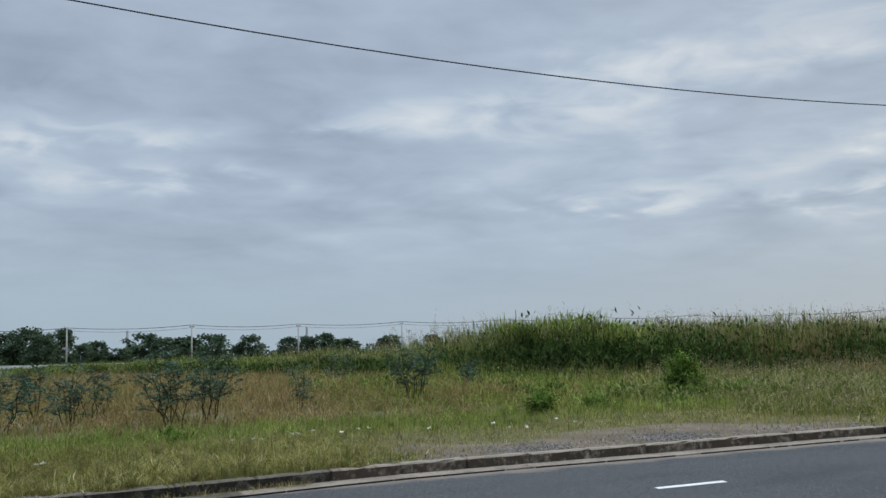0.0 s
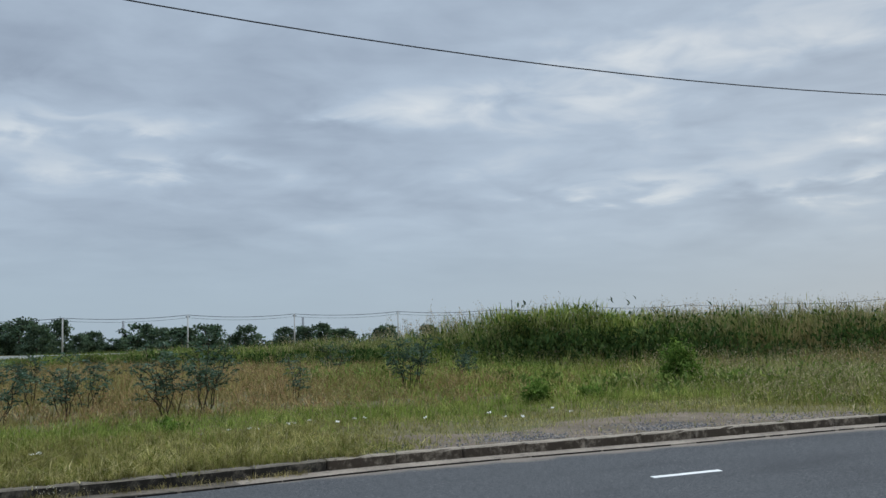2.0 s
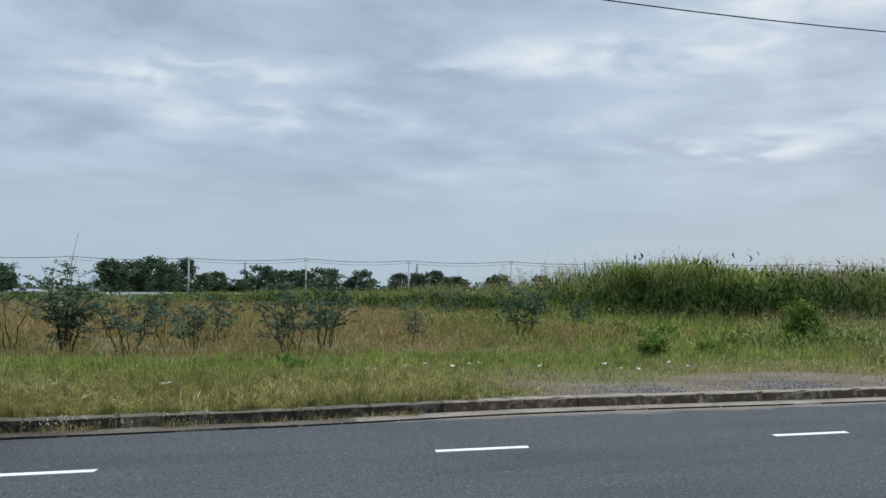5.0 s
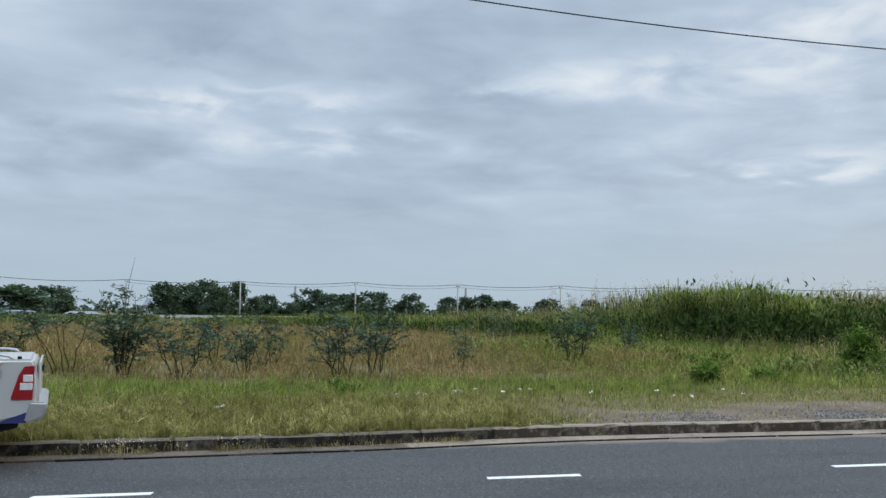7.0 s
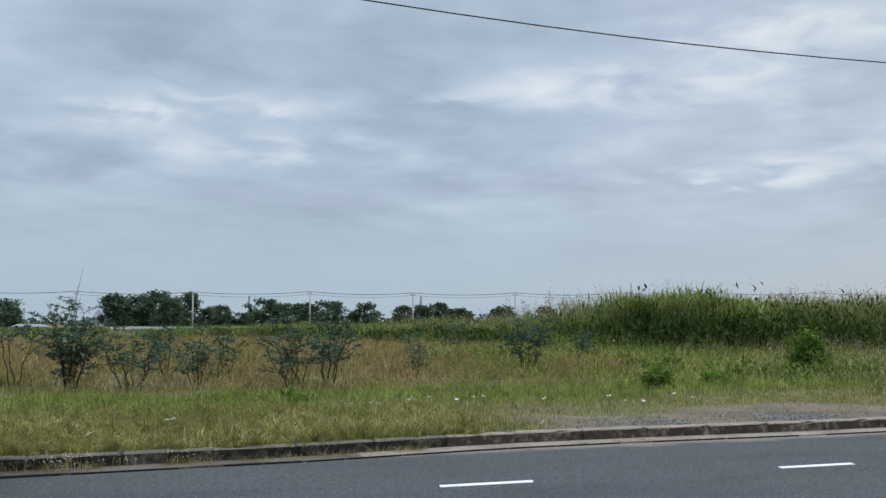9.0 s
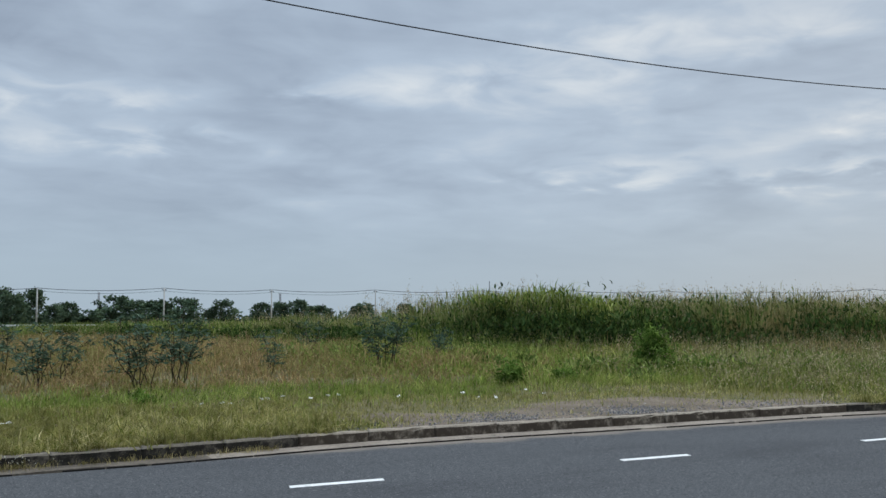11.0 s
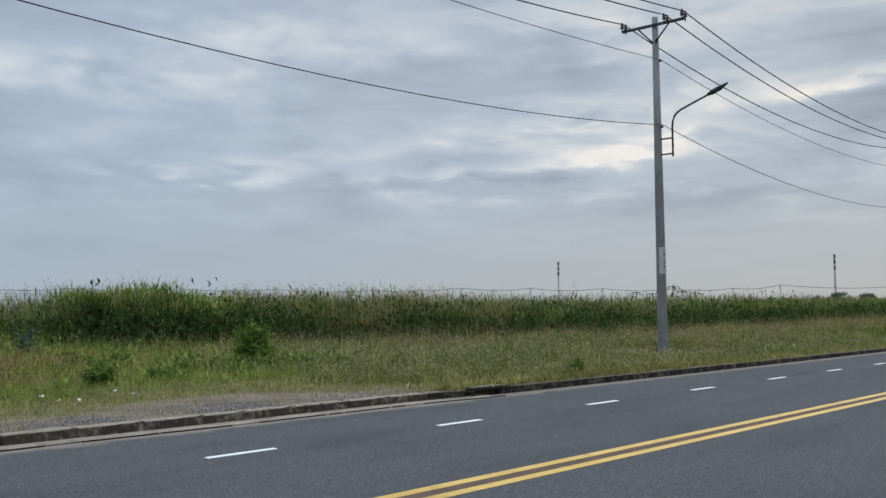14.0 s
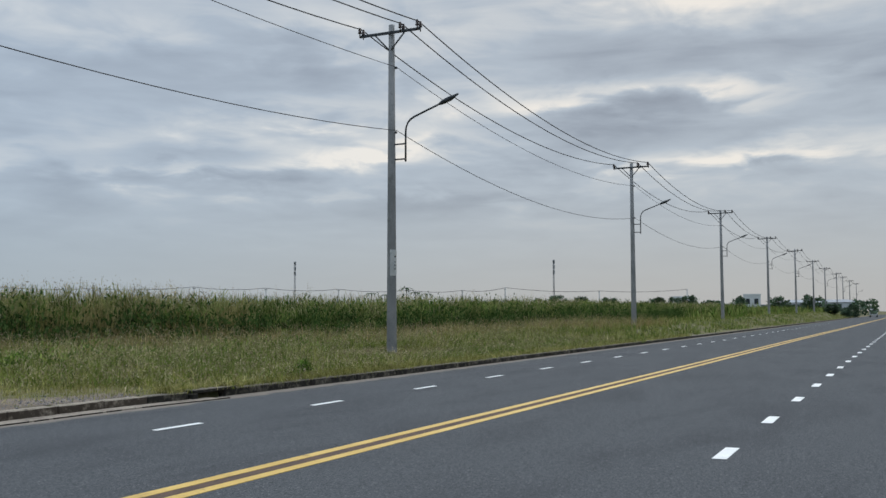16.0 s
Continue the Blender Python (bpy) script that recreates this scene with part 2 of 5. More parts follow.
def part(name, bm, mat, parent=None, label=""):
    """Links a bmesh or a mesh as one object under a thing or a part."""
    if isinstance(bm, bmesh.types.BMesh):
        me = bpy.data.meshes.new(name)
        bm.to_mesh(me)
        bm.free()
    else:
        me = bm
    if mat and not me.materials:
        me.materials.append(mat)
    ob = new(name, me)
    if parent:
        ob.parent = parent
    if label:
        ob["label"] = label
    return ob


def block(bm, x0, x1, y0, y1, z0, z1, bevel=0.0):
    r = bmesh.ops.create_cube(bm, size=1)
    vs = r["verts"]
    for v in vs:
        v.co = Vector(((x0 + x1) / 2 + v.co.x * (x1 - x0), (y0 + y1) / 2 + v.co.y * (y1 - y0), (z0 + z1) / 2 + v.co.z * (z1 - z0)))
    if bevel:
        es = list({e for v in vs for e in v.link_edges})
        bmesh.ops.bevel(bm, geom=es, offset=bevel, segments=1, affect="EDGES")
    return bm


def tube(bm, pts, radii, sides=8, cap=True):
    """A round bar along points, with a radius for each."""
    pts = [Vector(p) for p in pts]
    rings = []
    for i, p in enumerate(pts):
        d = (pts[min(i + 1, len(pts) - 1)] - pts[max(i - 1, 0)]).normalized()
        u = d.cross(Vector((0, 0, 1)) if abs(d.z) < 0.9 else Vector((1, 0, 0))).normalized()
        w = d.cross(u)
        r = radii[i] if isinstance(radii, (list, tuple)) else radii
        rings.append([bm.verts.new(p + u * (r * math.cos(2 * math.pi * k / sides)) + w * (r * math.sin(2 * math.pi * k / sides))) for k in range(sides)])
    for a, b in zip(rings, rings[1:]):
        for k in range(sides):
            f = bm.faces.new((a[k], a[(k + 1) % sides], b[(k + 1) % sides], b[k]))
            f.smooth = True
    if cap:
        bm.faces.new(rings[0][::-1])
        bm.faces.new(rings[-1])
    return bm


def smooth01(v):
    v = np.clip(v, 0, 1)
    return v * v * (3 - 2 * v)


def rise(x):
    return np.interp(x, [26, 65, 105, 150, 195, 280, 500], [0, 0.46, 0.72, 1.15, 1.35, 1.5, 2.4])


def wander(x):
    """The kerb was laid by eye: how far it strays from a straight line."""
    return np.interp(x, [-14, -4, -2, -1, 0, 1, 2, 3.5, 6, 9, 10.5, 12, 14, 20, 30], [-0.45, -0.31, -0.19, -0.13, 0.0, 0.15, 0.25, 0.29, 0.25, 0.29, 0.29, 0.15, 0.06, -0.02, 0.0])


def beside(x, y):
    """Carries places behind the kerb along with its line."""
    return y + wander(x) * (1 - smooth01((np.asarray(y) - 2.8) / 3.0))


def gz(x, y):
    """Height of the ground beside the road."""
    x, y = np.asarray(x, float), np.asarray(y, float)
    z = 0.145 + 0.012 * np.clip(y - 2.8, 0, 14)
    z = z + rise(x) * smooth01((y - 2.9) / 4.2) * (1 - smooth01((y - 60) / 200))
    z = z + 0.03 * np.sin(x * 0.9 + 1.3 * np.sin(y * 0.7)) * smooth01((y - 3.4) / 2) + 0.02 * np.sin(y * 2.1 + x * 0.37) * smooth01((y - 3.4) / 2)
    return z


# ---- ground, road and kerb ----
def ground_sheet():
    xs = np.unique(np.concatenate([np.linspace(-3500, -60, 14), np.linspace(-60, 160, 221), np.linspace(160, 700, 40), np.linspace(700, 3500, 12)]))
    ys = np.unique(np.concatenate([np.linspace(-3500, -40, 10), np.linspace(-40, -10.4, 6), [-10.39, -10.1, 2.3, 2.7, 2.79], np.linspace(2.8, 60, 90), np.linspace(65, 300, 30), np.linspace(330, 3500, 14)]))
    X, Y = np.meshgrid(xs, ys)
    Z = gz(X, Y)
    Y2 = np.where(Y > 2.69, beside(X, Y), Y)
    Z = np.where(Y < 2.79, -0.12, Z)
    Z = np.where(Y <= -10.39, 0.15, Z)
    verts = np.stack([X, Y2, Z], -1).reshape(-1, 3)
    n, m = len(xs), len(ys)
    faces = [(j * n + i, j * n + i + 1, (j + 1) * n + i + 1, (j + 1) * n + i) for j in range(m - 1) for i in range(n - 1)]
    me = mesh_from("ground", verts.tolist(), faces, True)
    ob = part("ground", me, SOIL)
    tagged(ob, "flat waste ground of earth under rough grass", "ground", kind="structure")


ground_sheet()


def strip(bm, xs, near, far, z0, z1):
    """A slab along the road whose two edges follow functions of x."""
    rows = []
    for x in xs:
        a, b = near(x), far(x)
        rows.append([bm.verts.new(p) for p in ((x, a, z0), (x, a, z1), (x, b, z1), (x, b, z0))])
    for p, q in zip(rows, rows[1:]):
        for k in range(3):
            bm.faces.new((p[k], q[k], q[k + 1], p[k + 1]))
    bm.faces.new(rows[0])
    bm.faces.new(rows[-1][::-1])
    bmesh.ops.recalc_face_normals(bm, faces=bm.faces[:])


ROAD_XS = [-400, -100, -40, -20] + [-14 + 0.25 * k for k in range(140)] + [21, 30, 60, 120, 300, 700]
bm = bmesh.new()
strip(bm, ROAD_XS, lambda x: -9.95, lambda x: (2.17 if x < 12.6 else 2.6) + float(wander(x)) + 0.02 * noise.noise((x * 1.3, 0, 0)), -0.1, 0.0)
road = part("road", bm, ASPHALT)
tagged(road, "worn grey asphalt road with dashed lanes and double yellow line", "road", kind="structure")


def slab(name, x0, x1, y0, y1, z, mat, parent, skew=0.0, lift=0.004):
    bm = bmesh.new()
    v = [bm.verts.new(p) for p in ((x0, y0, z), (x1, y0, z), (x1 + skew, y1, z), (x0 + skew, y1, z), (x0, y0, z + lift), (x1, y0, z + lift), (x1 + skew, y1, z + lift), (x0 + skew, y1, z + lift))]
    for f in ((0, 3, 2, 1), (4, 5, 6, 7), (0, 1, 5, 4), (1, 2, 6, 5), (2, 3, 7, 6), (3, 0, 4, 7)):
        bm.faces.new([v[i] for i in f])
    return part(name, bm, mat, parent)


for i in range(-6, 40):
    # the lane bends away a little before the first dash
    back, aside = (0.18, 0.19 * -i) if i < 0 else (0.0, 0.0)
    slab("lane_dash", 4 * i - back, 4 * i + 1.0 - back, -0.06 - aside, 0.06 - aside, 0.001, PAINT_WHITE, road, 0.03)
for i in range(-5, 40):
    xc = 8.97 + 3.82 * i
    yc = -7.607 - 0.012 * (xc - 9.0)
    slab("lane_dash", xc - 0.48, xc + 0.48, yc - 0.08, yc + 0.08, 0.001, PAINT_WHITE, road)
OLD_PAINT = material("old_brown_paint", speckled((0.075, 0.055, 0.045), (0.13, 0.085, 0.06), 2, 40, 0.3, 0.004), 0.9)


def middle(x):
    """The double line leans a little towards the far lanes."""
    return float(np.interp(x, [-60, 4, 13, 27, 57, 110, 600], [-3.0, -3.215, -3.305, -3.42, -3.62, -4.2, -8.0]))


def line_band(name, off, width, z, mat, lift):
    bm = bmesh.new()
    strip(bm, [-60, -10] + [2.0 * k for k in range(60)] + [150, 250, 600], lambda x: middle(x) - off - width, lambda x: middle(x) - off, z, z + lift)
    part(name, bm, mat, road)


line_band("yellow_line", 0.0, 0.15, 0.001, PAINT_YELLOW, 0.004)
line_band("old_paint_band", 0.153, 0.184, 0.0005, OLD_PAINT, 0.002)
line_band("yellow_line", 0.34, 0.15, 0.001, PAINT_YELLOW, 0.004)

bm = bmesh.new()
strip(bm, [x for x in ROAD_XS if -0.3 < x < 12.7], lambda x: 2.195 + float(wander(x)) + 0.07 * max(0.0, noise.noise((x * 0.9, 3.1, 0)) + 0.2) + 0.015 * noise.noise((x * 4, 7, 0)), lambda x: 2.615 + float(wander(x)), -0.1, 0.014)
gutter = part("gutter", bm, GUTTER)
GUTTER_DIRTY = material("gutter_grime", speckled((0.07, 0.06, 0.048), (0.17, 0.145, 0.115), 1.5, 24, 0.6, 0.02, (0.05, 0.05, 0.032)), 0.95)
bm = bmesh.new()
strip(bm, [x for x in ROAD_XS if -41 < x < -0.2], lambda x: 2.2 + float(wander(x)) + 0.1 * max(0.0, noise.noise((x * 0.9, 3.1, 0)) + 0.3), lambda x: 2.615 + float(wander(x)), -0.1, 0.013)
part("gutter_end", bm, GUTTER_DIRTY, gutter, "dark grimy stretch of gutter")
tagged(gutter, "sandy concrete gutter strip along the kerb", "gutter", kind="structure")
# raised black strips stand in for the dark of the gap before the gutter
SEAM = material("black_gap_seam", plain((0.02, 0.018, 0.016), 0.3, 14), 0.95)
rnd = random.Random(17)
x = -9.0
while x < 12.3:
    ln = rnd.uniform(0.25, 1.6)
    bm = bmesh.new()
    strip(bm, [x + ln * k / 6 for k in range(7)], lambda v: 2.165 + float(wander(v)) + 0.012 * noise.noise((v * 5, 1, 0)), lambda v: 2.188 + float(wander(v)) + 0.018 * noise.noise((v * 4, 2, 0)), 0.0, 0.018)
    part("seam", bm, SEAM, gutter)
    x += ln + rnd.choice((0.02, 0.05, 0.1, 0.5))
kerb = new("kerb")
tagged(kerb, "weathered concrete kerb with broken dark edges", "kerb", kind="structure")


def kerb_stone(length, seed):
    rnd = random.Random(seed)
    bm = bmesh.new()
    block(bm, 0, length - 0.005, 2.6, 2.79, -0.1, 0.155, 0.02)
    bmesh.ops.subdivide_edges(bm, edges=[e for e in bm.edges if abs(e.verts[0].co.x - e.verts[1].co.x) > 0.5], cuts=5)
    for v in bm.verts:
        chip = 0.02 if rnd.random() < 0.10 else 0.0
        v.co.z += rnd.uniform(-0.004, 0.003) - chip * (v.co.z > 0.1)
        v.co.y += rnd.uniform(-0.004, 0.004) + chip * 0.6 * (v.co.y < 2.65)
    me = bpy.data.meshes.new("kerb_stone")
    bm.to_mesh(me)
    bm.free()
    me.materials.append(CONCRETE_KERB if seed < 7 else KERB_MOSSY)
    return me


STONES = [kerb_stone(1.0, k) for k in range(14)]
rnd = random.Random(5)
for i in range(-40, 110):
    if i == 12:
        continue
    ob = part("kerb_stone", STONES[rnd.randrange(7) + (7 if i > 10 or i < 1 else 0)], None, kerb)
    slant = math.atan(float(wander(i + 1) - wander(i)))
    ob.location = (i + 2.6 * math.sin(slant), float(wander(i)) + 2.6 * (1 - math.cos(slant)) + rnd.uniform(-0.0015, 0.0015), rnd.uniform(-0.003, 0.002))
    ob.rotation_euler = (0, 0, slant)
wd = float(wander(12.6))
inlet = new("drain_inlet")
for nm, box in (("lintel", (12.05, 13.35, 2.56 + wd, 2.86 + wd, 0.115, 0.185)), ("side_block", (12.05, 12.2, 2.57 + wd, 2.8 + wd, -0.08, 0.113)), ("side_block", (13.2, 13.35, 2.57 + wd, 2.8 + wd, -0.08, 0.113)), ("back_wall", (12.2, 13.2, 2.95 + wd, 3.0 + wd, -0.3, 0.113))):
    part(nm, block(bmesh.new(), *box, 0.012), KERB_MOSSY, inlet)
tagged(inlet, "black mossy concrete drain inlet in the kerb", "drain", kind="structure")
bm = bmesh.new()
for i in range(110, 320):
    block(bm, i, i + 0.988, 2.6, 2.79, -0.1, 0.155)
for i in range(-60, 320):
    block(bm, i, i + 0.988, -10.15, -9.95, -0.1, 0.17)
far_kerb = part("kerb_run", bm, KERB_MOSSY, kerb)
far_kerb["kind"] = "stuff"


# ---- grass ----
def blades(name, mat, xs, ys, heights, widths, lean, label, category="grass", seed=1, base_z=None, bend=0.5):
    """Many narrow bent blades in one mesh: two quads' worth of strip and a tip each."""
    rs = np.random.RandomState(seed)
    n = len(xs)
    zs = gz(xs, ys) - 0.02 if base_z is None else base_z
    trodden = (xs > 23.5) & (xs < 29.8) & (ys > 4.2) & (ys < 8.2)
    heights = np.where(trodden, np.minimum(heights, 0.16), heights)
    ys = beside(xs, ys)
    ang = rs.uniform(0, np.pi, n)
    wx, wy = np.cos(ang) * widths / 2, np.sin(ang) * widths / 2
    la = rs.uniform(0, 2 * np.pi, n)
    ln = np.abs(rs.normal(0, lean, n)) * heights
    lx, ly = np.cos(la) * ln, np.sin(la) * ln
    base = np.stack([xs, ys, zs], -1)
    mid = base + np.stack([lx * 0.35, ly * 0.35, heights * 0.55], -1)
    tip = base + np.stack([lx, ly, heights * (1 - 0.25 * np.clip(ln / np.maximum(heights, 0.01), 0, 1) * bend)], -1)
    w = np.stack([wx, wy, np.zeros(n)], -1)
    V = np.stack([base - w * 0.7, base + w * 0.7, mid - w, mid + w, tip], 1).reshape(-1, 3)
    k = np.arange(n)[:, None] * 5
    loops = np.concatenate([k + np.array([[0, 1, 3, 2]]), k + np.array([[2, 3, 4]])], 1).reshape(-1)
    me = bpy.data.meshes.new(name)
    me.vertices.add(len(V))
    me.vertices.foreach_set("co", V.reshape(-1).astype(np.float32))
    me.loops.add(len(loops))
    me.loops.foreach_set("vertex_index", loops.astype(np.int32))
    me.polygons.add(2 * n)
    me.polygons.foreach_set("loop_start", np.stack([np.arange(n) * 7, np.arange(n) * 7 + 4], -1).reshape(-1).astype(np.int32))
    me.update(calc_edges=True)
    me.materials.append(mat)
    ob = new(name, me)
    return tagged(ob, label, category, kind="stuff"), tip


def scatter(n, x0, x1, y0, y1, seed, keep=None, near=0.0):
    """Random places in a rectangle; near > 0 crowds them towards small x."""
    rs = np.random.RandomState(seed)
    u = rs.uniform(0, 1, n)
    xs = x0 + (x1 - x0) * u ** (1 + near)
    ys = rs.uniform(y0, y1, n)
    if keep is not None:
        k = keep(xs, ys, rs)
        xs, ys = xs[k], ys[k]
    return xs, ys


GRASS_VERGE = blade_mat("verge_grass", [(0, (0.11, 0.14, 0.035)), (0.35, (0.24, 0.235, 0.08)), (0.7, (0.40, 0.35, 0.155)), (1, (0.58, 0.51, 0.31))], (0.22, 0.205, 0.08), 0.55, 0.35, 5.0, 0.55, 1.4)
GRASS_RED = blade_mat("dry_red_grass", [(0, (0.13, 0.145, 0.05)), (0.35, (0.275, 0.20, 0.10)), (0.8, (0.39, 0.265, 0.155)), (1, (0.56, 0.46, 0.30))], (0.22, 0.235, 0.08), 0.25, 0.35, 3.5, 0.55, 1.4)
GRASS_LIME = blade_mat("fresh_grass", [(0, (0.09, 0.145, 0.03)), (0.5, (0.24, 0.295, 0.075)), (1, (0.52, 0.50, 0.20))], (0.16, 0.23, 0.055), 0.8, 0.35, 3.5, 0.5, 1.45)
GRASS_DRY = blade_mat("straw_stalks", [(0, (0.22, 0.20, 0.08)), (0.5, (0.30, 0.25, 0.12)), (1, (0.42, 0.34, 0.20))])
GRASS_OLIVE = blade_mat("olive_grass", [(0, (0.075, 0.115, 0.026)), (0.4, (0.175, 0.205, 0.058)), (0.8, (0.33, 0.305, 0.125)), (1, (0.62, 0.53, 0.37))], (0.115, 0.17, 0.045), 0.35, 0.35, 3.0, 0.5, 1.4)
REED = blade_mat("reed_leaves", [(0, (0.045, 0.085, 0.02)), (0.5, (0.10, 0.155, 0.04)), (0.85, (0.18, 0.22, 0.07)), (1, (0.32, 0.28, 0.14))], (0.20, 0.21, 0.085), 0.45, 0.35, 0.8, 0.38, 1.6)
REED_TOP = blade_mat("reed_top_leaves", [(0, (0.13, 0.15, 0.055)), (0.5, (0.27, 0.25, 0.13)), (1, (0.46, 0.40, 0.27))], (0.16, 0.18, 0.06), 0.4, 0.35, 1.2, 0.5, 1.45)
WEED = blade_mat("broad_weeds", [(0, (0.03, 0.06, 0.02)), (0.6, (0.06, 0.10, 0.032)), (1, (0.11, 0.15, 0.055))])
LOW_WEED = blade_mat("low_weed_leaves", [(0, (0.07, 0.12, 0.035)), (0.6, (0.15, 0.205, 0.06)), (1, (0.30, 0.35, 0.12))])
PLUME = blade_mat("seed_plumes", [(0, (0.17, 0.13, 0.095)), (0.5, (0.26, 0.205, 0.15)), (1, (0.36, 0.30, 0.22))])
PALE_FLOWER = blade_mat("pale_flower_heads", [(0, (0.5, 0.48, 0.42)), (1, (0.75, 0.73, 0.68))])
PLUME_PALE = blade_mat("pale_plumes", [(0, (0.26, 0.20, 0.135)), (0.5, (0.38, 0.31, 0.22)), (1, (0.54, 0.46, 0.34))])
SEED_RED = blade_mat("red_seed_heads", [(0, (0.20, 0.105, 0.065)), (0.5, (0.31, 0.18, 0.115)), (1, (0.48, 0.34, 0.22))])

# front edge of the tall reeds, from the open field towards the road
FRONT_X = [-40, 2, 8, 13, 17.5, 22.5, 29, 38.7, 50.6, 67.6, 93, 170, 400]
FRONT_Y = [52, 48, 37, 27, 20, 17.6, 16, 14.6, 13.4, 12.4, 12.2, 12.5, 13]


def front(x):
    return np.interp(x, FRONT_X, FRONT_Y)


def gravel_zone(x, y):
    return np.exp(-((x - 6.4 - 0.5 * np.sin(y * 2.3)) / 4.6) ** 4 - ((y - 3.4 - 0.35 * np.sin(x * 1.1)) / (1.75 - 0.075 * np.abs(x - 6.0))) ** 4)


def clumps(n, each, radius, x0, x1, y0, y1, seed, keep=None, near=0.0):
    """Places in tufts: x, y, and the growth of the tuft that each one stands in."""
    cx, cy = scatter(n, x0, x1, y0, y1, seed, keep, near)
    r = np.random.RandomState(seed + 500)
    g = np.clip(r.lognormal(0, 0.28, len(cx)), 0.5, 1.7)
    xs = np.repeat(cx, each) + r.normal(0, 1, len(cx) * each) * radius * np.repeat(g, each)
    ys = np.repeat(cy, each) + r.normal(0, 1, len(cx) * each) * radius * np.repeat(g, each)
    return xs, ys, np.repeat(g, each)


def specks(name, mat, pts, size, label, seed, category="seed heads", count=3, spread=(0.05, 0.05, 0.16)):
    """Small seed-head flakes round the given tips, joined in one mesh."""
    r = np.random.RandomState(seed)
    c = np.repeat(pts, count, 0) + r.normal(0, 1, (len(pts) * count, 3)) * np.array(spread) - np.array([0, 0, spread[2] * 0.6])
    n = len(c)
    a = r.normal(0, 1, (n, 3)) * np.array([0.6, 0.6, 1.3])
    a /= np.linalg.norm(a, axis=1)[:, None]
    b = np.cross(a, r.normal(0, 1, (n, 3)))
    b /= np.linalg.norm(b, axis=1)[:, None]
    s = size * r.uniform(0.5, 1.5, (n, 1))
    V = np.stack([c - a * s, c + b * s * 0.35, c + a * s, c - b * s * 0.35], 1).reshape(-1, 3)
    me = bpy.data.meshes.new(name)
    me.vertices.add(len(V))
    me.vertices.foreach_set("co", V.reshape(-1).astype(np.float32))
    me.loops.add(4 * n)
    me.loops.foreach_set("vertex_index", np.arange(4 * n, dtype=np.int32))
    me.polygons.add(n)
    me.polygons.foreach_set("loop_start", (np.arange(n) * 4).astype(np.int32))
    me.update(calc_edges=True)
    me.materials.append(mat)
    return tagged(new(name, me), label, category, kind="stuff")


U = np.random.RandomState(11).uniform


def off_gravel(x, y, r):
    return r.uniform(0, 1, len(x)) > 0.93 * gravel_zone(x, y)


# verge: a low sward, then longer tufts on the open stretch and beyond the gravel
xs, ys = scatter(95000, -9, 34, 2.78, 9.0, 3, off_gravel, 0.3)
h = U(0.04, 0.13, len(xs))
blades("verge_sward", GRASS_VERGE, xs, ys, h, U(0.006, 0.014, len(xs)), 0.6, "short trodden yellow-green verge grass", seed=4)
xs, ys, g = clumps(2900, 24, 0.09, -9, 2.8, 2.85, 7.0, 21, lambda x, y, r: r.uniform(0, 1, len(x)) < smooth01((2.9 - x) / 2.0))
blades("verge_tufts", GRASS_VERGE, xs, ys, g * U(0.03, 0.13, len(xs)), U(0.010, 0.02, len(xs)), 1.7, "long tangled yellow-green grass behind the kerb", seed=22)
xs, ys, g = clumps(3000, 14, 0.13, -9, 14, 5.5, 9.5, 23, lambda x, y, r: r.uniform(0, 1, len(x)) < np.where(y > 7.2, 0.8, np.interp(x, [-2, 1, 5], [0.5, 0.2, 0.05])))
blades("verge_tufts", GRASS_LIME, xs, ys, g * U(0.10, 0.26, len(xs)), U(0.006, 0.014, len(xs)), 0.7, "fresh green tufts along the back of the verge", seed=24)
xs, ys, g = clumps(420, 34, 0.11, -2.6, 1.6, 2.95, 6.4, 121, lambda x, y, r: r.uniform(0, 1, len(x)) < 0.35 + 0.65 * np.exp(-((x + 0.9) / 1.2) ** 2))
blades("verge_tufts", GRASS_VERGE, xs, ys, g * U(0.06, 0.24, len(xs)), U(0.009, 0.018, len(xs)), 1.1, "long green tufts leaning towards the kerb", seed=122)
xs, ys, g = clumps(3800, 16, 0.14, 10.5, 48, 2.95, 13, 25, lambda x, y, r: r.uniform(0, 1, len(x)) < smooth01((x - 10.5) / 4), 0.3)
ob, tips = blades("verge_tufts", GRASS_OLIVE, xs, ys, g * U(0.10, 0.42, len(xs)) * np.interp(ys, [3, 8], [0.7, 1.1]), U(0.012, 0.026, len(xs)), 0.8, "rough yellow-green grass with pale seed heads", seed=26)
specks("pale_seed_heads", PLUME_PALE, tips[::2], 0.026, "pale pinkish grass seed heads", 27, count=2, spread=(0.03, 0.03, 0.06))
xs, ys, g = clumps(4600, 14, 0.3, 45, 330, 2.95, 19, 28, None, 0.9)
blades("verge_tufts", GRASS_OLIVE, xs, ys, g * U(0.15, 0.45, len(xs)), U(0.02, 0.05, len(xs)), 0.5, "rough yellow-green grass farther along the road", seed=29)
xs, ys = scatter(2600, -9, 60, 2.9, 9, 30, off_gravel, 0.5)
ob, tips = blades("dry_stalks", GRASS_DRY, xs, ys, U(0.2, 0.5, len(xs)), U(0.004, 0.009, len(xs)), 0.35, "thin straw-coloured stalks above the grass", seed=31)
specks("stalk_seed_heads", PLUME, tips, 0.016, "straw-coloured seed heads", 32, count=3, spread=(0.015, 0.015, 0.04))

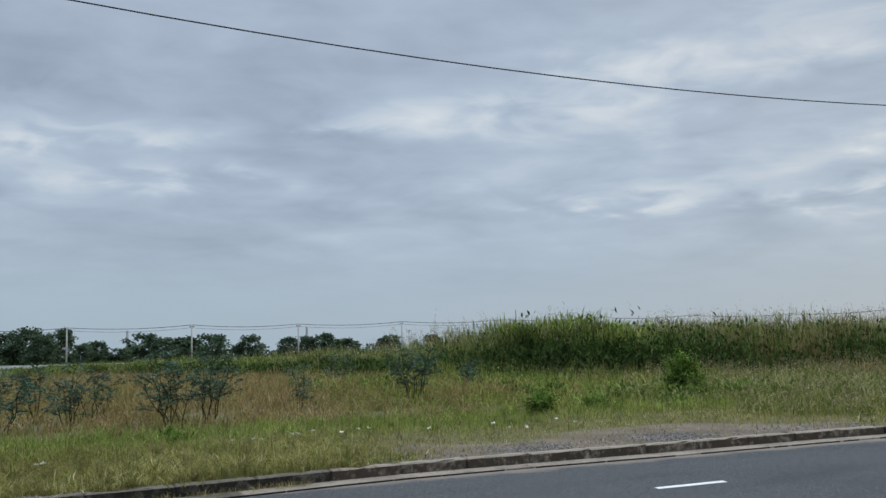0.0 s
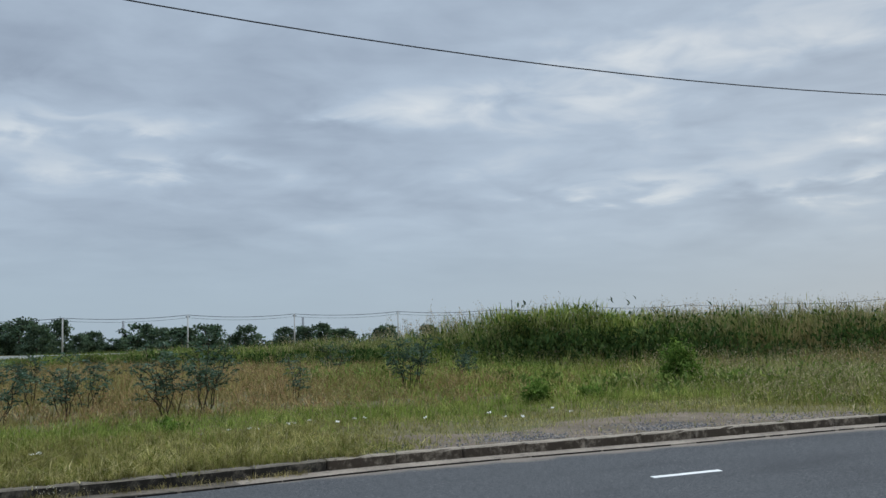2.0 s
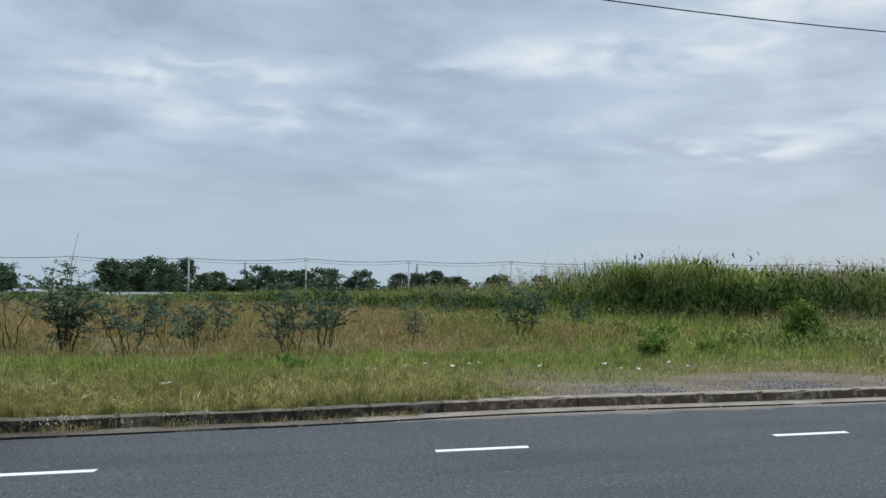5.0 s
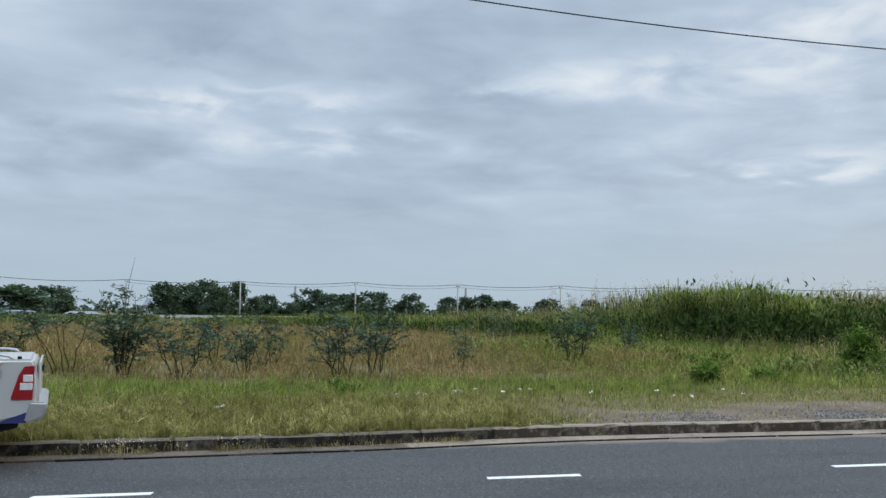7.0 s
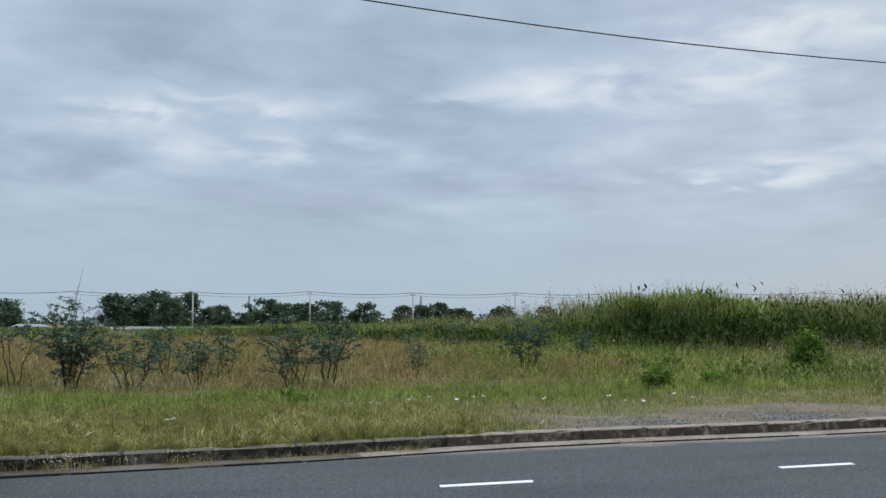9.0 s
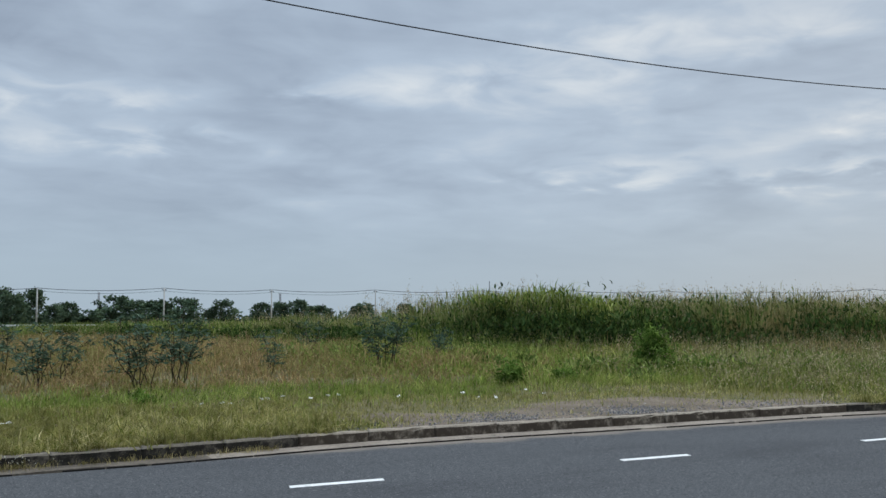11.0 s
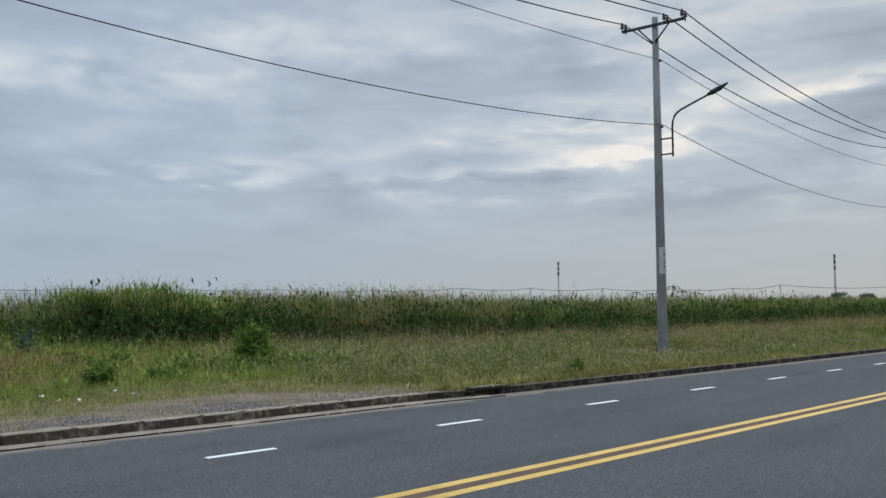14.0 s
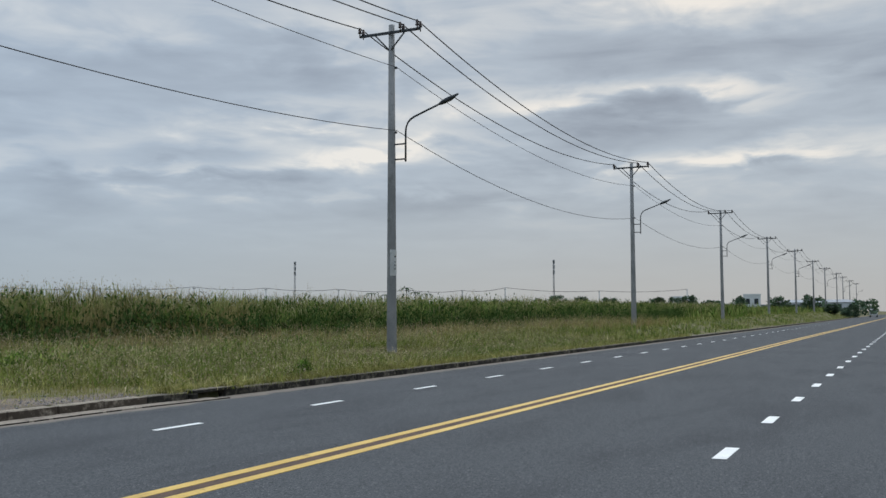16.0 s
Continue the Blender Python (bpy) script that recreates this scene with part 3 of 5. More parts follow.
# weeds hanging over the kerb and growing in the gutter
xs, ys, g = clumps(330, 14, 0.05, -9, 1.5, 2.74, 2.84, 33)
blades("kerb_weeds", GRASS_VERGE, xs, ys, g * U(0.05, 0.16, len(xs)), U(0.005, 0.010, len(xs)), 0.9, "grass hanging over the kerb edge", seed=34, base_z=np.full(len(xs), 0.14))
xs, ys, g = clumps(800, 16, 0.08, 11.5, 60, 2.66, 2.9, 35, None, 0.6)
blades("kerb_weeds", GRASS_VERGE, xs, ys, g * U(0.06, 0.22, len(xs)), U(0.006, 0.014, len(xs)), 0.9, "grass creeping over the dark kerb", seed=36, base_z=np.full(len(xs), 0.13))
xs, ys, g = clumps(80, 16, 0.07, -7, 0.8, 2.48, 2.6, 37)
blades("gutter_weeds", GRASS_DRY, xs, ys, g * U(0.03, 0.09, len(xs)), U(0.004, 0.008, len(xs)), 1.2, "dry weeds lying in the gutter", seed=38, base_z=np.full(len(xs), 0.01))

xs, ys, g = clumps(9, 12, 0.12, -3.9, -2.2, 2.5, 2.58, 55)
ob, tips = blades("gutter_flowers", GRASS_DRY, xs, ys, U(0.08, 0.2, len(xs)), U(0.003, 0.006, len(xs)), 0.5, "thin dead flower stalks in the gutter", seed=56, base_z=np.full(len(xs), 0.012))
specks("dead_flowers", PALE_FLOWER, tips, 0.012, "tiny pale dead flower heads", 57, "flowers", count=2, spread=(0.01, 0.01, 0.02))

# knee-high reddish grass in the open field
xs, ys, g = clumps(7500, 15, 0.16, -16, 15, 9.0, 50, 41, lambda x, y, r: (y < front(x) + 1) & (r.uniform(0, 1, len(x)) < 1 - 0.75 * smooth01((x - 7) / 6)))
ob, tips = blades("dry_grass", GRASS_RED, xs, ys, g * U(0.18, 0.58, len(xs)) * np.interp(ys, [9, 12, 15, 22], [0.42, 0.5, 0.75, 1.0]), U(0.014, 0.03, len(xs)), 0.7, "knee-high reddish brown dry grass", seed=8)
specks("red_seed_heads", SEED_RED, tips[::2], 0.024, "reddish brown grass seed heads", 42, count=2, spread=(0.03, 0.03, 0.07))
xs, ys, g = clumps(4200, 15, 0.18, 5, 36, 8.5, 33, 9, lambda x, y, r: (y < front(x) + 1) & (r.uniform(0, 1, len(x)) < smooth01((x - 5) / 6 + 0.1)))
ob, tips = blades("fresh_grass", GRASS_LIME, xs, ys, g * U(0.12, 0.5, len(xs)) * np.interp(ys, [9, 14, 18], [0.6, 0.65, 1.0]), U(0.016, 0.036, len(xs)), 0.8, "fresh bright green grass before the reeds", seed=10)
specks("yellow_seed_heads", GRASS_DRY, tips[::6], 0.02, "yellowish grass seed heads", 43, count=2, spread=(0.03, 0.03, 0.05))
xs, ys, g = clumps(200, 60, 0.24, 5, 40, 7.5, 22, 47, lambda x, y, r: (y < front(x)) & ((x > 9.5) | (y > 17)), 0.4)
zs = gz(xs, ys) + U(0, 0.42, len(xs)) * g
blades("low_weeds", LOW_WEED, xs, ys, U(0.06, 0.15, len(xs)), U(0.03, 0.07, len(xs)), 1.1, "low broad-leaved green weeds in the grass", "weeds", seed=48, base_z=zs)
xs, ys, g = clumps(900, 16, 0.3, 15, 70, 0, 6, 44)
ys = front(xs) - np.abs(ys) - 0.5
ob, tips = blades("pink_grass", GRASS_RED, xs, ys, g * U(0.35, 0.75, len(xs)), U(0.01, 0.02, len(xs)), 0.4, "waist-high grass with pinkish seed heads", seed=45)
specks("pink_seed_heads", PLUME, tips[::2], 0.03, "pinkish grass seed heads", 46, count=2, spread=(0.04, 0.04, 0.09))

xs, ys, g = clumps(1500, 12, 0.22, 13, 62, 6.5, 17, 58, lambda x, y, r: (y < front(x) - 0.5) & (r.uniform(0, 1, len(x)) < smooth01((x - 13) / 6)), 0.5)
ob, tips = blades("seeding_grass", GRASS_OLIVE, xs, ys, g * U(0.3, 0.62, len(xs)), U(0.008, 0.016, len(xs)), 0.35, "golden grass gone to seed", seed=59)
specks("golden_seed_heads", PLUME_PALE, tips, 0.026, "pale beige grass seed heads", 60, count=2, spread=(0.03, 0.03, 0.05))

# bank of chest-high green weeds across the middle of the field
xs, ys, g = clumps(1900, 26, 0.34, 2.5, 17, -3.0, 7.0, 111, None)
ys = front(xs) + ys
lift = np.interp(xs, [2.5, 5, 9, 13, 17], [0.35, 0.62, 0.72, 0.85, 0.8]) * np.interp(ys - front(xs), [-3, 0.5], [0.45, 1.0])
ob, tips = blades("field_weeds", GRASS_LIME, xs, ys, lift * g * U(0.6, 1.35, len(xs)), U(0.02, 0.045, len(xs)), 0.35, "chest-high yellow-green weeds across the field", "weeds", seed=112)
specks("weed_seed_heads", PLUME_PALE, tips[::5], 0.026, "pale seed heads on the field weeds", 113, count=4, spread=(0.04, 0.04, 0.10))
xs, ys, g = clumps(150, 90, 0.38, 3, 20, -2.5, 5.0, 114, None)
ys = front(xs) + ys
zs = gz(xs, ys) + U(0, 1, len(xs)) ** 0.7 * np.interp(xs, [3, 13, 17], [0.55, 0.85, 1.4]) * np.minimum(g, 1.15)
blades("field_weeds", WEED, xs, ys, U(0.10, 0.26, len(xs)), U(0.05, 0.11, len(xs)), 1.0, "dark leafy weeds in clumps across the field", "weeds", seed=115, base_z=zs)

# tall reeds: leaning leaves, darker broad weeds between them that also paint in shade, feathery plumes on top
def reed_height(x):
    h = np.interp(x, [-10, 0, 5, 8, 10.6, 13.2, 14.9, 17.4, 20, 22.5, 26, 29.3, 37.8, 59, 101, 200], [0.5, 0.7, 1.1, 1.2, 1.3, 1.65, 2.15, 2.72, 2.34, 2.3, 2.45, 2.25, 2.2, 2.02, 1.8, 1.5])
    lump = 0.10 * np.sin(x * 1.25 + 0.6) + 0.08 * np.sin(x * 2.9 + 1.0) + 0.06 * np.sin(x * 5.3 + 2.0 * np.sin(x * 1.7))
    return h * (1 + lump)


def ripe(x):
    """How thickly the plumes stand along the bed."""
    return np.interp(x, [8, 12, 16, 18, 21, 30, 33, 40, 60, 120], [0.1, 0.2, 0.45, 0.25, 0.8, 0.9, 0.3, 0.2, 0.25, 0.3])


def reed_bed(n, each, x0, x1, deep, seed, near):
    xs, ys, g = clumps(n, each, 0.3, x0, x1, 0, deep, seed, None, near)
    ys = front(xs) + np.abs(ys) + 0.7 * np.sin(xs * 1.1) + 0.55 * np.sin(xs * 2.9)
    return xs, ys, 1 + (g - 1) * 0.6


# stems, then arching leaves all the way up them
xs, ys, g = reed_bed(1500, 26, -4, 150, 14, 12, 0.75)
h = np.minimum(reed_height(xs) * g * U(0.5, 0.92, len(xs)), reed_height(xs) * 0.97)
reed, tips = blades("tall_reeds", REED, xs, ys, h, U(0.018, 0.04, len(xs)), 0.2, "dense stand of tall green reeds", "reeds", seed=13)
high = tips[(h > reed_height(xs) * 0.62) & (U(0, 1, len(xs)) < 0.8 * ripe(xs))]
specks("reed_plumes", PLUME_PALE, high - np.array([0, 0, 0.02]), 0.032, "feathery pinkish tan reed plumes", 14, count=24, spread=(0.07, 0.07, 0.18))
xs, ys, g = reed_bed(1300, 40, 9, 120, 5, 151, 0.8)
k = U(0, 1, len(xs)) < 0.25 + 0.75 * ripe(xs)
xs, ys, g = xs[k], ys[k], g[k]
zs = gz(xs, ys) + reed_height(xs) * np.minimum(g, 1.08) * U(0.5, 0.78, len(xs))
blades("reed_tops", REED_TOP, xs, ys, U(0.18, 0.42, len(xs)), U(0.012, 0.03, len(xs)), 0.45, "feathered olive-beige tops of the reeds", "reeds", seed=152, base_z=zs, bend=1.2)
# pale bare canes showing at the front of the ripe stretch, fresh growth on the hump
xs, ys, g = clumps(150, 20, 0.22, 21, 31, -0.4, 1.2, 141)
ys = front(xs) + ys
blades("reed_canes", GRASS_DRY, xs, ys, reed_height(xs) * U(0.5, 0.9, len(xs)), U(0.012, 0.024, len(xs)), 0.07, "pale upright reed canes", "reeds", seed=142)
xs, ys, g = clumps(60, 60, 0.4, 15.6, 19.2, 0.3, 3.5, 143)
ys = front(xs) + ys
zs = gz(xs, ys) + reed_height(xs) * U(0.45, 0.82, len(xs))
blades("reed_shoots", GRASS_LIME, xs, ys, U(0.25, 0.6, len(xs)), U(0.02, 0.045, len(xs)), 0.6, "fresh bright shoots on the reed hump", "reeds", seed=144, base_z=zs, bend=1.2)
xs, ys, g = reed_bed(2200, 66, -2, 150, 8, 20, 0.85)
up_ = U(0, 1, len(xs))
zs = gz(xs, ys) + up_ ** 0.8 * reed_height(xs) * np.minimum(g, 1.1) * 0.72
blades("reed_leaves", REED, xs, ys, U(0.22, 0.55, len(xs)), U(0.02, 0.05, len(xs)), 0.95, "arching leaves of the tall reeds", "reeds", seed=40, base_z=zs, bend=1.6)
xs, ys = scatter(70, 13, 90, 0, 6, 15, None, 0.6)
ys = front(xs) + ys
ob, tips = blades("plume_stems", GRASS_DRY, xs, ys, reed_height(xs) * U(0.9, 1.08, len(xs)), U(0.02, 0.03, len(xs)), 0.08, "single stems standing above the reeds", "reeds", seed=16)
specks("stem_plumes", PLUME, tips, 0.025, "loose plumes on the highest stems", 17, count=16, spread=(0.025, 0.025, 0.15))
# weeds crowded low; their dark leaves stand in for shade at the reeds' foot
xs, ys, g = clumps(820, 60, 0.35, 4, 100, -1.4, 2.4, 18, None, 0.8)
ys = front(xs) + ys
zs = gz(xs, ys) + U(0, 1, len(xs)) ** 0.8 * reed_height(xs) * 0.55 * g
blades("broad_weeds", WEED, xs, ys, U(0.08, 0.22, len(xs)), U(0.05, 0.10, len(xs)), 1.0, "dark broad-leaved weeds thickened as shade at the foot of the reeds", "weeds", seed=19, base_z=zs)
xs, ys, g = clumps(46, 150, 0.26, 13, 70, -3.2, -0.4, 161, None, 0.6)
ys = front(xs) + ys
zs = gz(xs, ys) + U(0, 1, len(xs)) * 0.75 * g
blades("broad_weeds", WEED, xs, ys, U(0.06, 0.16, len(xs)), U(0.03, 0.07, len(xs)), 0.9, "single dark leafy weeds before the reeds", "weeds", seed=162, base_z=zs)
# far side of the field
xs, ys, g = clumps(3000, 16, 0.8, -60, 60, 52, 170, 51)
blades("distant_scrub", REED, xs, ys, g * U(0.25, 0.7, len(xs)) * np.interp(xs, [-5, 15], [0.55, 1.2]), U(0.06, 0.16, len(xs)), 0.4, "low green scrub across the far field", "scrub", seed=52)
xs, ys, g = clumps(2600, 16, 0.8, 100, 330, 8, 60, 53)
blades("distant_scrub", REED, xs, ys, g * U(0.4, 1.3, len(xs)), U(0.06, 0.2, len(xs)), 0.4, "low green scrub beside the far road", "scrub", seed=54)


# ---- gravel and litter ----
def pebbles():
    r = np.random.RandomState(61)
    n = 11000
    xs = 6.3 + r.normal(0, 3.0, n)
    ys = 2.82 + np.abs(r.normal(0, 0.62, n))
    heap = 0.45 + 0.55 * np.sin(xs * 2.1 + 0.7 * np.sin(xs * 5) - 0.6) - 0.35 * np.clip(ys - 3.3, 0, 1)
    k = (r.uniform(0, 1, n) < (gravel_zone(xs, ys) + 0.05) * np.clip(heap, 0.14, 1)) & (xs > 0.9) & (xs < 12.5)
    xs, ys = xs[k], ys[k]
    n = len(xs)
    s = r.uniform(0.008, 0.026, n)
    octa = np.array([(1, 0, 0), (0, 1, 0), (-1, 0, 0), (0, -1, 0), (0, 0, 0.7), (0, 0, -0.7)])
    V = octa[None] * s[:, None, None] * r.uniform(0.6, 1.4, (n, 6, 1))
    V = V + np.stack([xs, beside(xs, ys), gz(xs, ys) + s * 0.3], -1)[:, None]
    F = np.array([(0, 1, 4), (1, 2, 4), (2, 3, 4), (3, 0, 4), (1, 0, 5), (2, 1, 5), (3, 2, 5), (0, 3, 5)])
    faces = (np.arange(n)[:, None, None] * 6 + F[None]).reshape(-1, 3)
    ob = part("gravel", mesh_from("gravel", V.reshape(-1, 3).tolist(), faces.tolist()), GRAVEL)
    tagged(ob, "loose grey-blue gravel spread behind the kerb", "gravel", kind="stuff")


def stone_build(t, p):
    g = t.nodes.new("ShaderNodeNewGeometry")
    t.links.new(ramp(t, g.outputs["Random Per Island"], [(0, (0.06, 0.061, 0.068)), (0.5, (0.125, 0.125, 0.135)), (0.8, (0.20, 0.185, 0.165)), (1, (0.34, 0.31, 0.27))]), p.inputs["Base Color"])


GRAVEL = material("gravel_stones", stone_build, 0.9)
pebbles()
DIRT = material("bare_dirt", speckled((0.115, 0.092, 0.067), (0.23, 0.185, 0.14), 0.9, 22, 0.7, 0.03, (0.13, 0.125, 0.07)), 1.0)


def dirt_patch():
    xs = np.linspace(0.2, 12.2, 61)
    ys = np.linspace(2.795, 5.9, 25)
    X, Y = np.meshgrid(xs, ys)
    keep = gravel_zone(X, Y + 0.25 * np.sin(X * 1.7) * np.sin(X * 0.6 + Y))
    Z = gz(X, Y) + 0.022 * smooth01((keep - 0.25) * 3) - 0.012
    verts = np.stack([X, beside(X, Y), Z], -1).reshape(-1, 3).tolist()
    n = len(xs)
    faces = [(j * n + i, j * n + i + 1, (j + 1) * n + i + 1, (j + 1) * n + i) for j in range(len(ys) - 1) for i in range(n - 1)]
    tagged(part("dirt_patch", mesh_from("dirt_patch", verts, faces, True), DIRT), "bare trodden dirt behind the kerb", "dirt", kind="structure")


dirt_patch()
PAPER = material("white_paper", plain((0.74, 0.73, 0.66), 0.08, 20), 0.8)
LITTER = [(0.53, 6.38), (0.85, 6.33), (0.94, 6.19), (1.54, 6.53), (1.64, 6.51), (2.00, 6.81), (2.28, 6.16), (2.67, 6.44), (2.89, 6.51), (3.75, 5.87), (5.33, 6.56), (5.14, 5.60), (5.45, 5.54), (6.99, 7.07), (6.68, 5.91), (0.03, 6.11), (-2.43, 4.78), (-2.34, 4.93)]
rl = random.Random(9)
for x, y in LITTER:
    bm = bmesh.new()
    bmesh.ops.create_grid(bm, x_segments=3, y_segments=3, size=0.03)
    for v in bm.verts:
        v.co.z = rl.uniform(0, 0.035)
        v.co.x *= rl.uniform(0.7, 1.3)
    bmesh.ops.solidify(bm, geom=bm.faces[:], thickness=0.003)
    ob = tagged(part("paper_scrap", bm, PAPER), "crumpled scrap of white paper lying in the grass", "litter", "white scraps in the grass")
    ob.location = (x, y, float(gz(x, y)) + 0.10)
    ob.rotation_euler = (rl.uniform(-0.4, 0.4), rl.uniform(-0.4, 0.4), rl.uniform(0, 6))


# ---- poles and cables ----
POLE_AT = [(-10.2, 12.1), (28.3, 12.3), (63.6, 12.12), (100.8, 12.38), (140.2, 12.4), (180.5, 13.0), (220, 13.0), (257, 12.95), (307, 13.5), (342, 13.6), (390, 13.8), (453, 14.4)]
POLES = [(x, 7.22, float(gz(x, 7.22)), top) for x, top in POLE_AT]


def utility_pole(top, lamp=True, drop=0.0):
    """Concrete pole, foot at the origin, arm across the road (y)."""
    pole = new("utility_pole")
    bm = bmesh.new()
    tube(bm, [(0, 0, -0.4), (0, 0, 0), (0, 0, top / 2), (0, 0, top)], [0.19, 0.185, 0.15, 0.11], 16)
    part("shaft", bm, POLE_CONCRETE, pole)
    za = top - 0.32
    bm = bmesh.new()
    block(bm, -0.17, -0.11, -1.27, 1.26, za - 0.05, za + 0.05, 0.006)
    part("crossarm", bm, STEEL_DARK, pole, "dark steel crossarm")
    for s in (-0.62, 0.62):
        bm = bmesh.new()
        tube(bm, [(-0.13, s, za - 0.03), (-0.12, s * 0.1, za - 0.62)], 0.03, 6)
        part("brace", bm, STEEL_DARK, pole)
    for y in (-1.2, -0.5, 1.2):
        for dx in (-0.13, 0.13):
            bm = bmesh.new()
            z0 = za + 0.04
            tube(bm, [(-0.14 + dx, y, z0 - 0.12), (-0.14 + dx, y, z0 + 0.04), (-0.14 + dx, y, z0 + 0.05), (-0.14 + dx, y, z0 + 0.10), (-0.14 + dx, y, z0 + 0.11), (-0.14 + dx, y, z0 + 0.17), (-0.14 + dx, y, z0 + 0.18), (-0.14 + dx, y, z0 + 0.26)],
                 [0.02, 0.02, 0.075, 0.065, 0.045, 0.07, 0.045, 0.04], 10)
            part("insulator", bm, CERAMIC, pole)
    for z in (top - 1.63, 8.05 - drop):
        bm = bmesh.new()
        block(bm, -0.02, 0.03, -0.22, -0.12, z - 0.03, z + 0.05, 0.005)
        part("cable_clamp", bm, STEEL_DARK, pole)
    if lamp:
        for z in (7.05 - drop, 7.61 - drop):
            bm = bmesh.new()
            tube(bm, [(0, -0.1, z), (0, -0.58, z)], 0.03, 8)
            part("bracket", bm, STEEL_DARK, pole)
        bm = bmesh.new()
        pts = [(0, -0.58, 6.95), (0, -0.58, 8.0), (0, -0.60, 8.2), (0, -0.66, 8.36), (0, -0.78, 8.49), (0, -0.95, 8.58), (0, -1.5, 8.78), (0, -2.1, 8.99)]
        tube(bm, [(x, y, z - drop) for x, y, z in pts], 0.035, 10)
        arm = part("lamp_arm", bm, STEEL_DARK, pole)
        bm = bmesh.new()
        tube(bm, [(0, -1.95, 8.94), (0, -2.1, 9.0), (0, -2.38, 9.1), (0, -2.7, 9.24)], [0.045, 0.085, 0.09, 0.03], 10)
        for v in bm.verts:
            v.co.x *= 1.1
            v.co.z -= drop
        part("lamp_head", bm, STEEL_DARK, pole, "dark flat street lamp head")
    return tagged(pole, "tall grey concrete utility pole with street lamp arm", "utility pole", "poles along the road")


for k, (x, y, z, top) in enumerate(POLES):
    p = utility_pole(top - z, k < 6 or k % 2 == 1, 0.0 if k < 2 else 0.45)
    p.location = (x, y, z)


def cable(pts, r, label):
    bm = bmesh.new()
    tube(bm, pts, r, 5)
    return tagged(part("overhead_cable", bm, CABLE), label, "cable", "overhead cables")


def strung(points, sags, r, label):
    out = []
    for n_span, (a, b) in enumerate(zip(points, points[1:])):
        sag = sags[min(n_span, len(sags) - 1)] if isinstance(sags, tuple) else sags
        for k in range(24):
            f = k / 24
            out.append((a[0] + (b[0] - a[0]) * f, a[1] + (b[1] - a[1]) * f, a[2] + (b[2] - a[2]) * f - 4 * sag * f * (1 - f)))
    out.append(points[-1])
    cable(out, r, label)


for dy in (-1.2, -0.5, 1.2):
    strung([(x - 0.14, y + dy, top - 0.05) for x, y, z, top in POLES], 1.15, 0.023, "black overhead conductor slung between the poles")
strung([(x, y - 0.2, top - 1.60) for x, y, z, top in POLES], (0.72, 1.0, 0.9), 0.012, "thin black cable below the crossarms")
strung([(-10.2, 7.02, 8.276), (28.3, 7.02, 8.34)] + [(x, y - 0.2, z + 7.62) for x, y, z, top in POLES[2:]], (1.2, 1.1, 0.9), 0.0135, "thin low cable sagging between the poles")


# ---- shrubs and bushes ----
STEM = material("dark_stems", plain((0.035, 0.03, 0.022), 0.3, 15), 0.9)
LEAF_BLUE = blade_mat("blue_green_leaflets", [(0, (0.045, 0.078, 0.056)), (0.5, (0.085, 0.135, 0.10)), (1, (0.16, 0.215, 0.165))], None, 0.3, 0.3)
LEAF_DARK = blade_mat("dark_green_leaves", [(0, (0.045, 0.09, 0.02)), (0.5, (0.095, 0.165, 0.035)), (1, (0.22, 0.31, 0.08))], None, 0.3, 0.3)


def leaf_mesh(name, centres, length, width, seed, flat=0.6):
    """Pointed leaves at the given places, each with its own turn."""
    r = np.random.RandomState(seed)
    c = np.asarray(centres)
    n = len(c)
    a = r.normal(0, 1, (n, 3)) * np.array([1, 1, flat])
    a /= np.linalg.norm(a, axis=1)[:, None]
    b = np.cross(a, r.normal(0, 1, (n, 3)) * np.array([0.5, 0.5, 1]))
    b /= np.linalg.norm(b, axis=1)[:, None]
    s = r.uniform(0.6, 1.4, (n, 1))
    V = np.stack([c, c + a * length * s * 0.5 + b * width * s, c + a * length * s, c + a * length * s * 0.5 - b * width * s], 1).reshape(-1, 3)
    faces = np.arange(4 * n).reshape(-1, 4)
    return mesh_from(name, V.tolist(), faces.tolist())


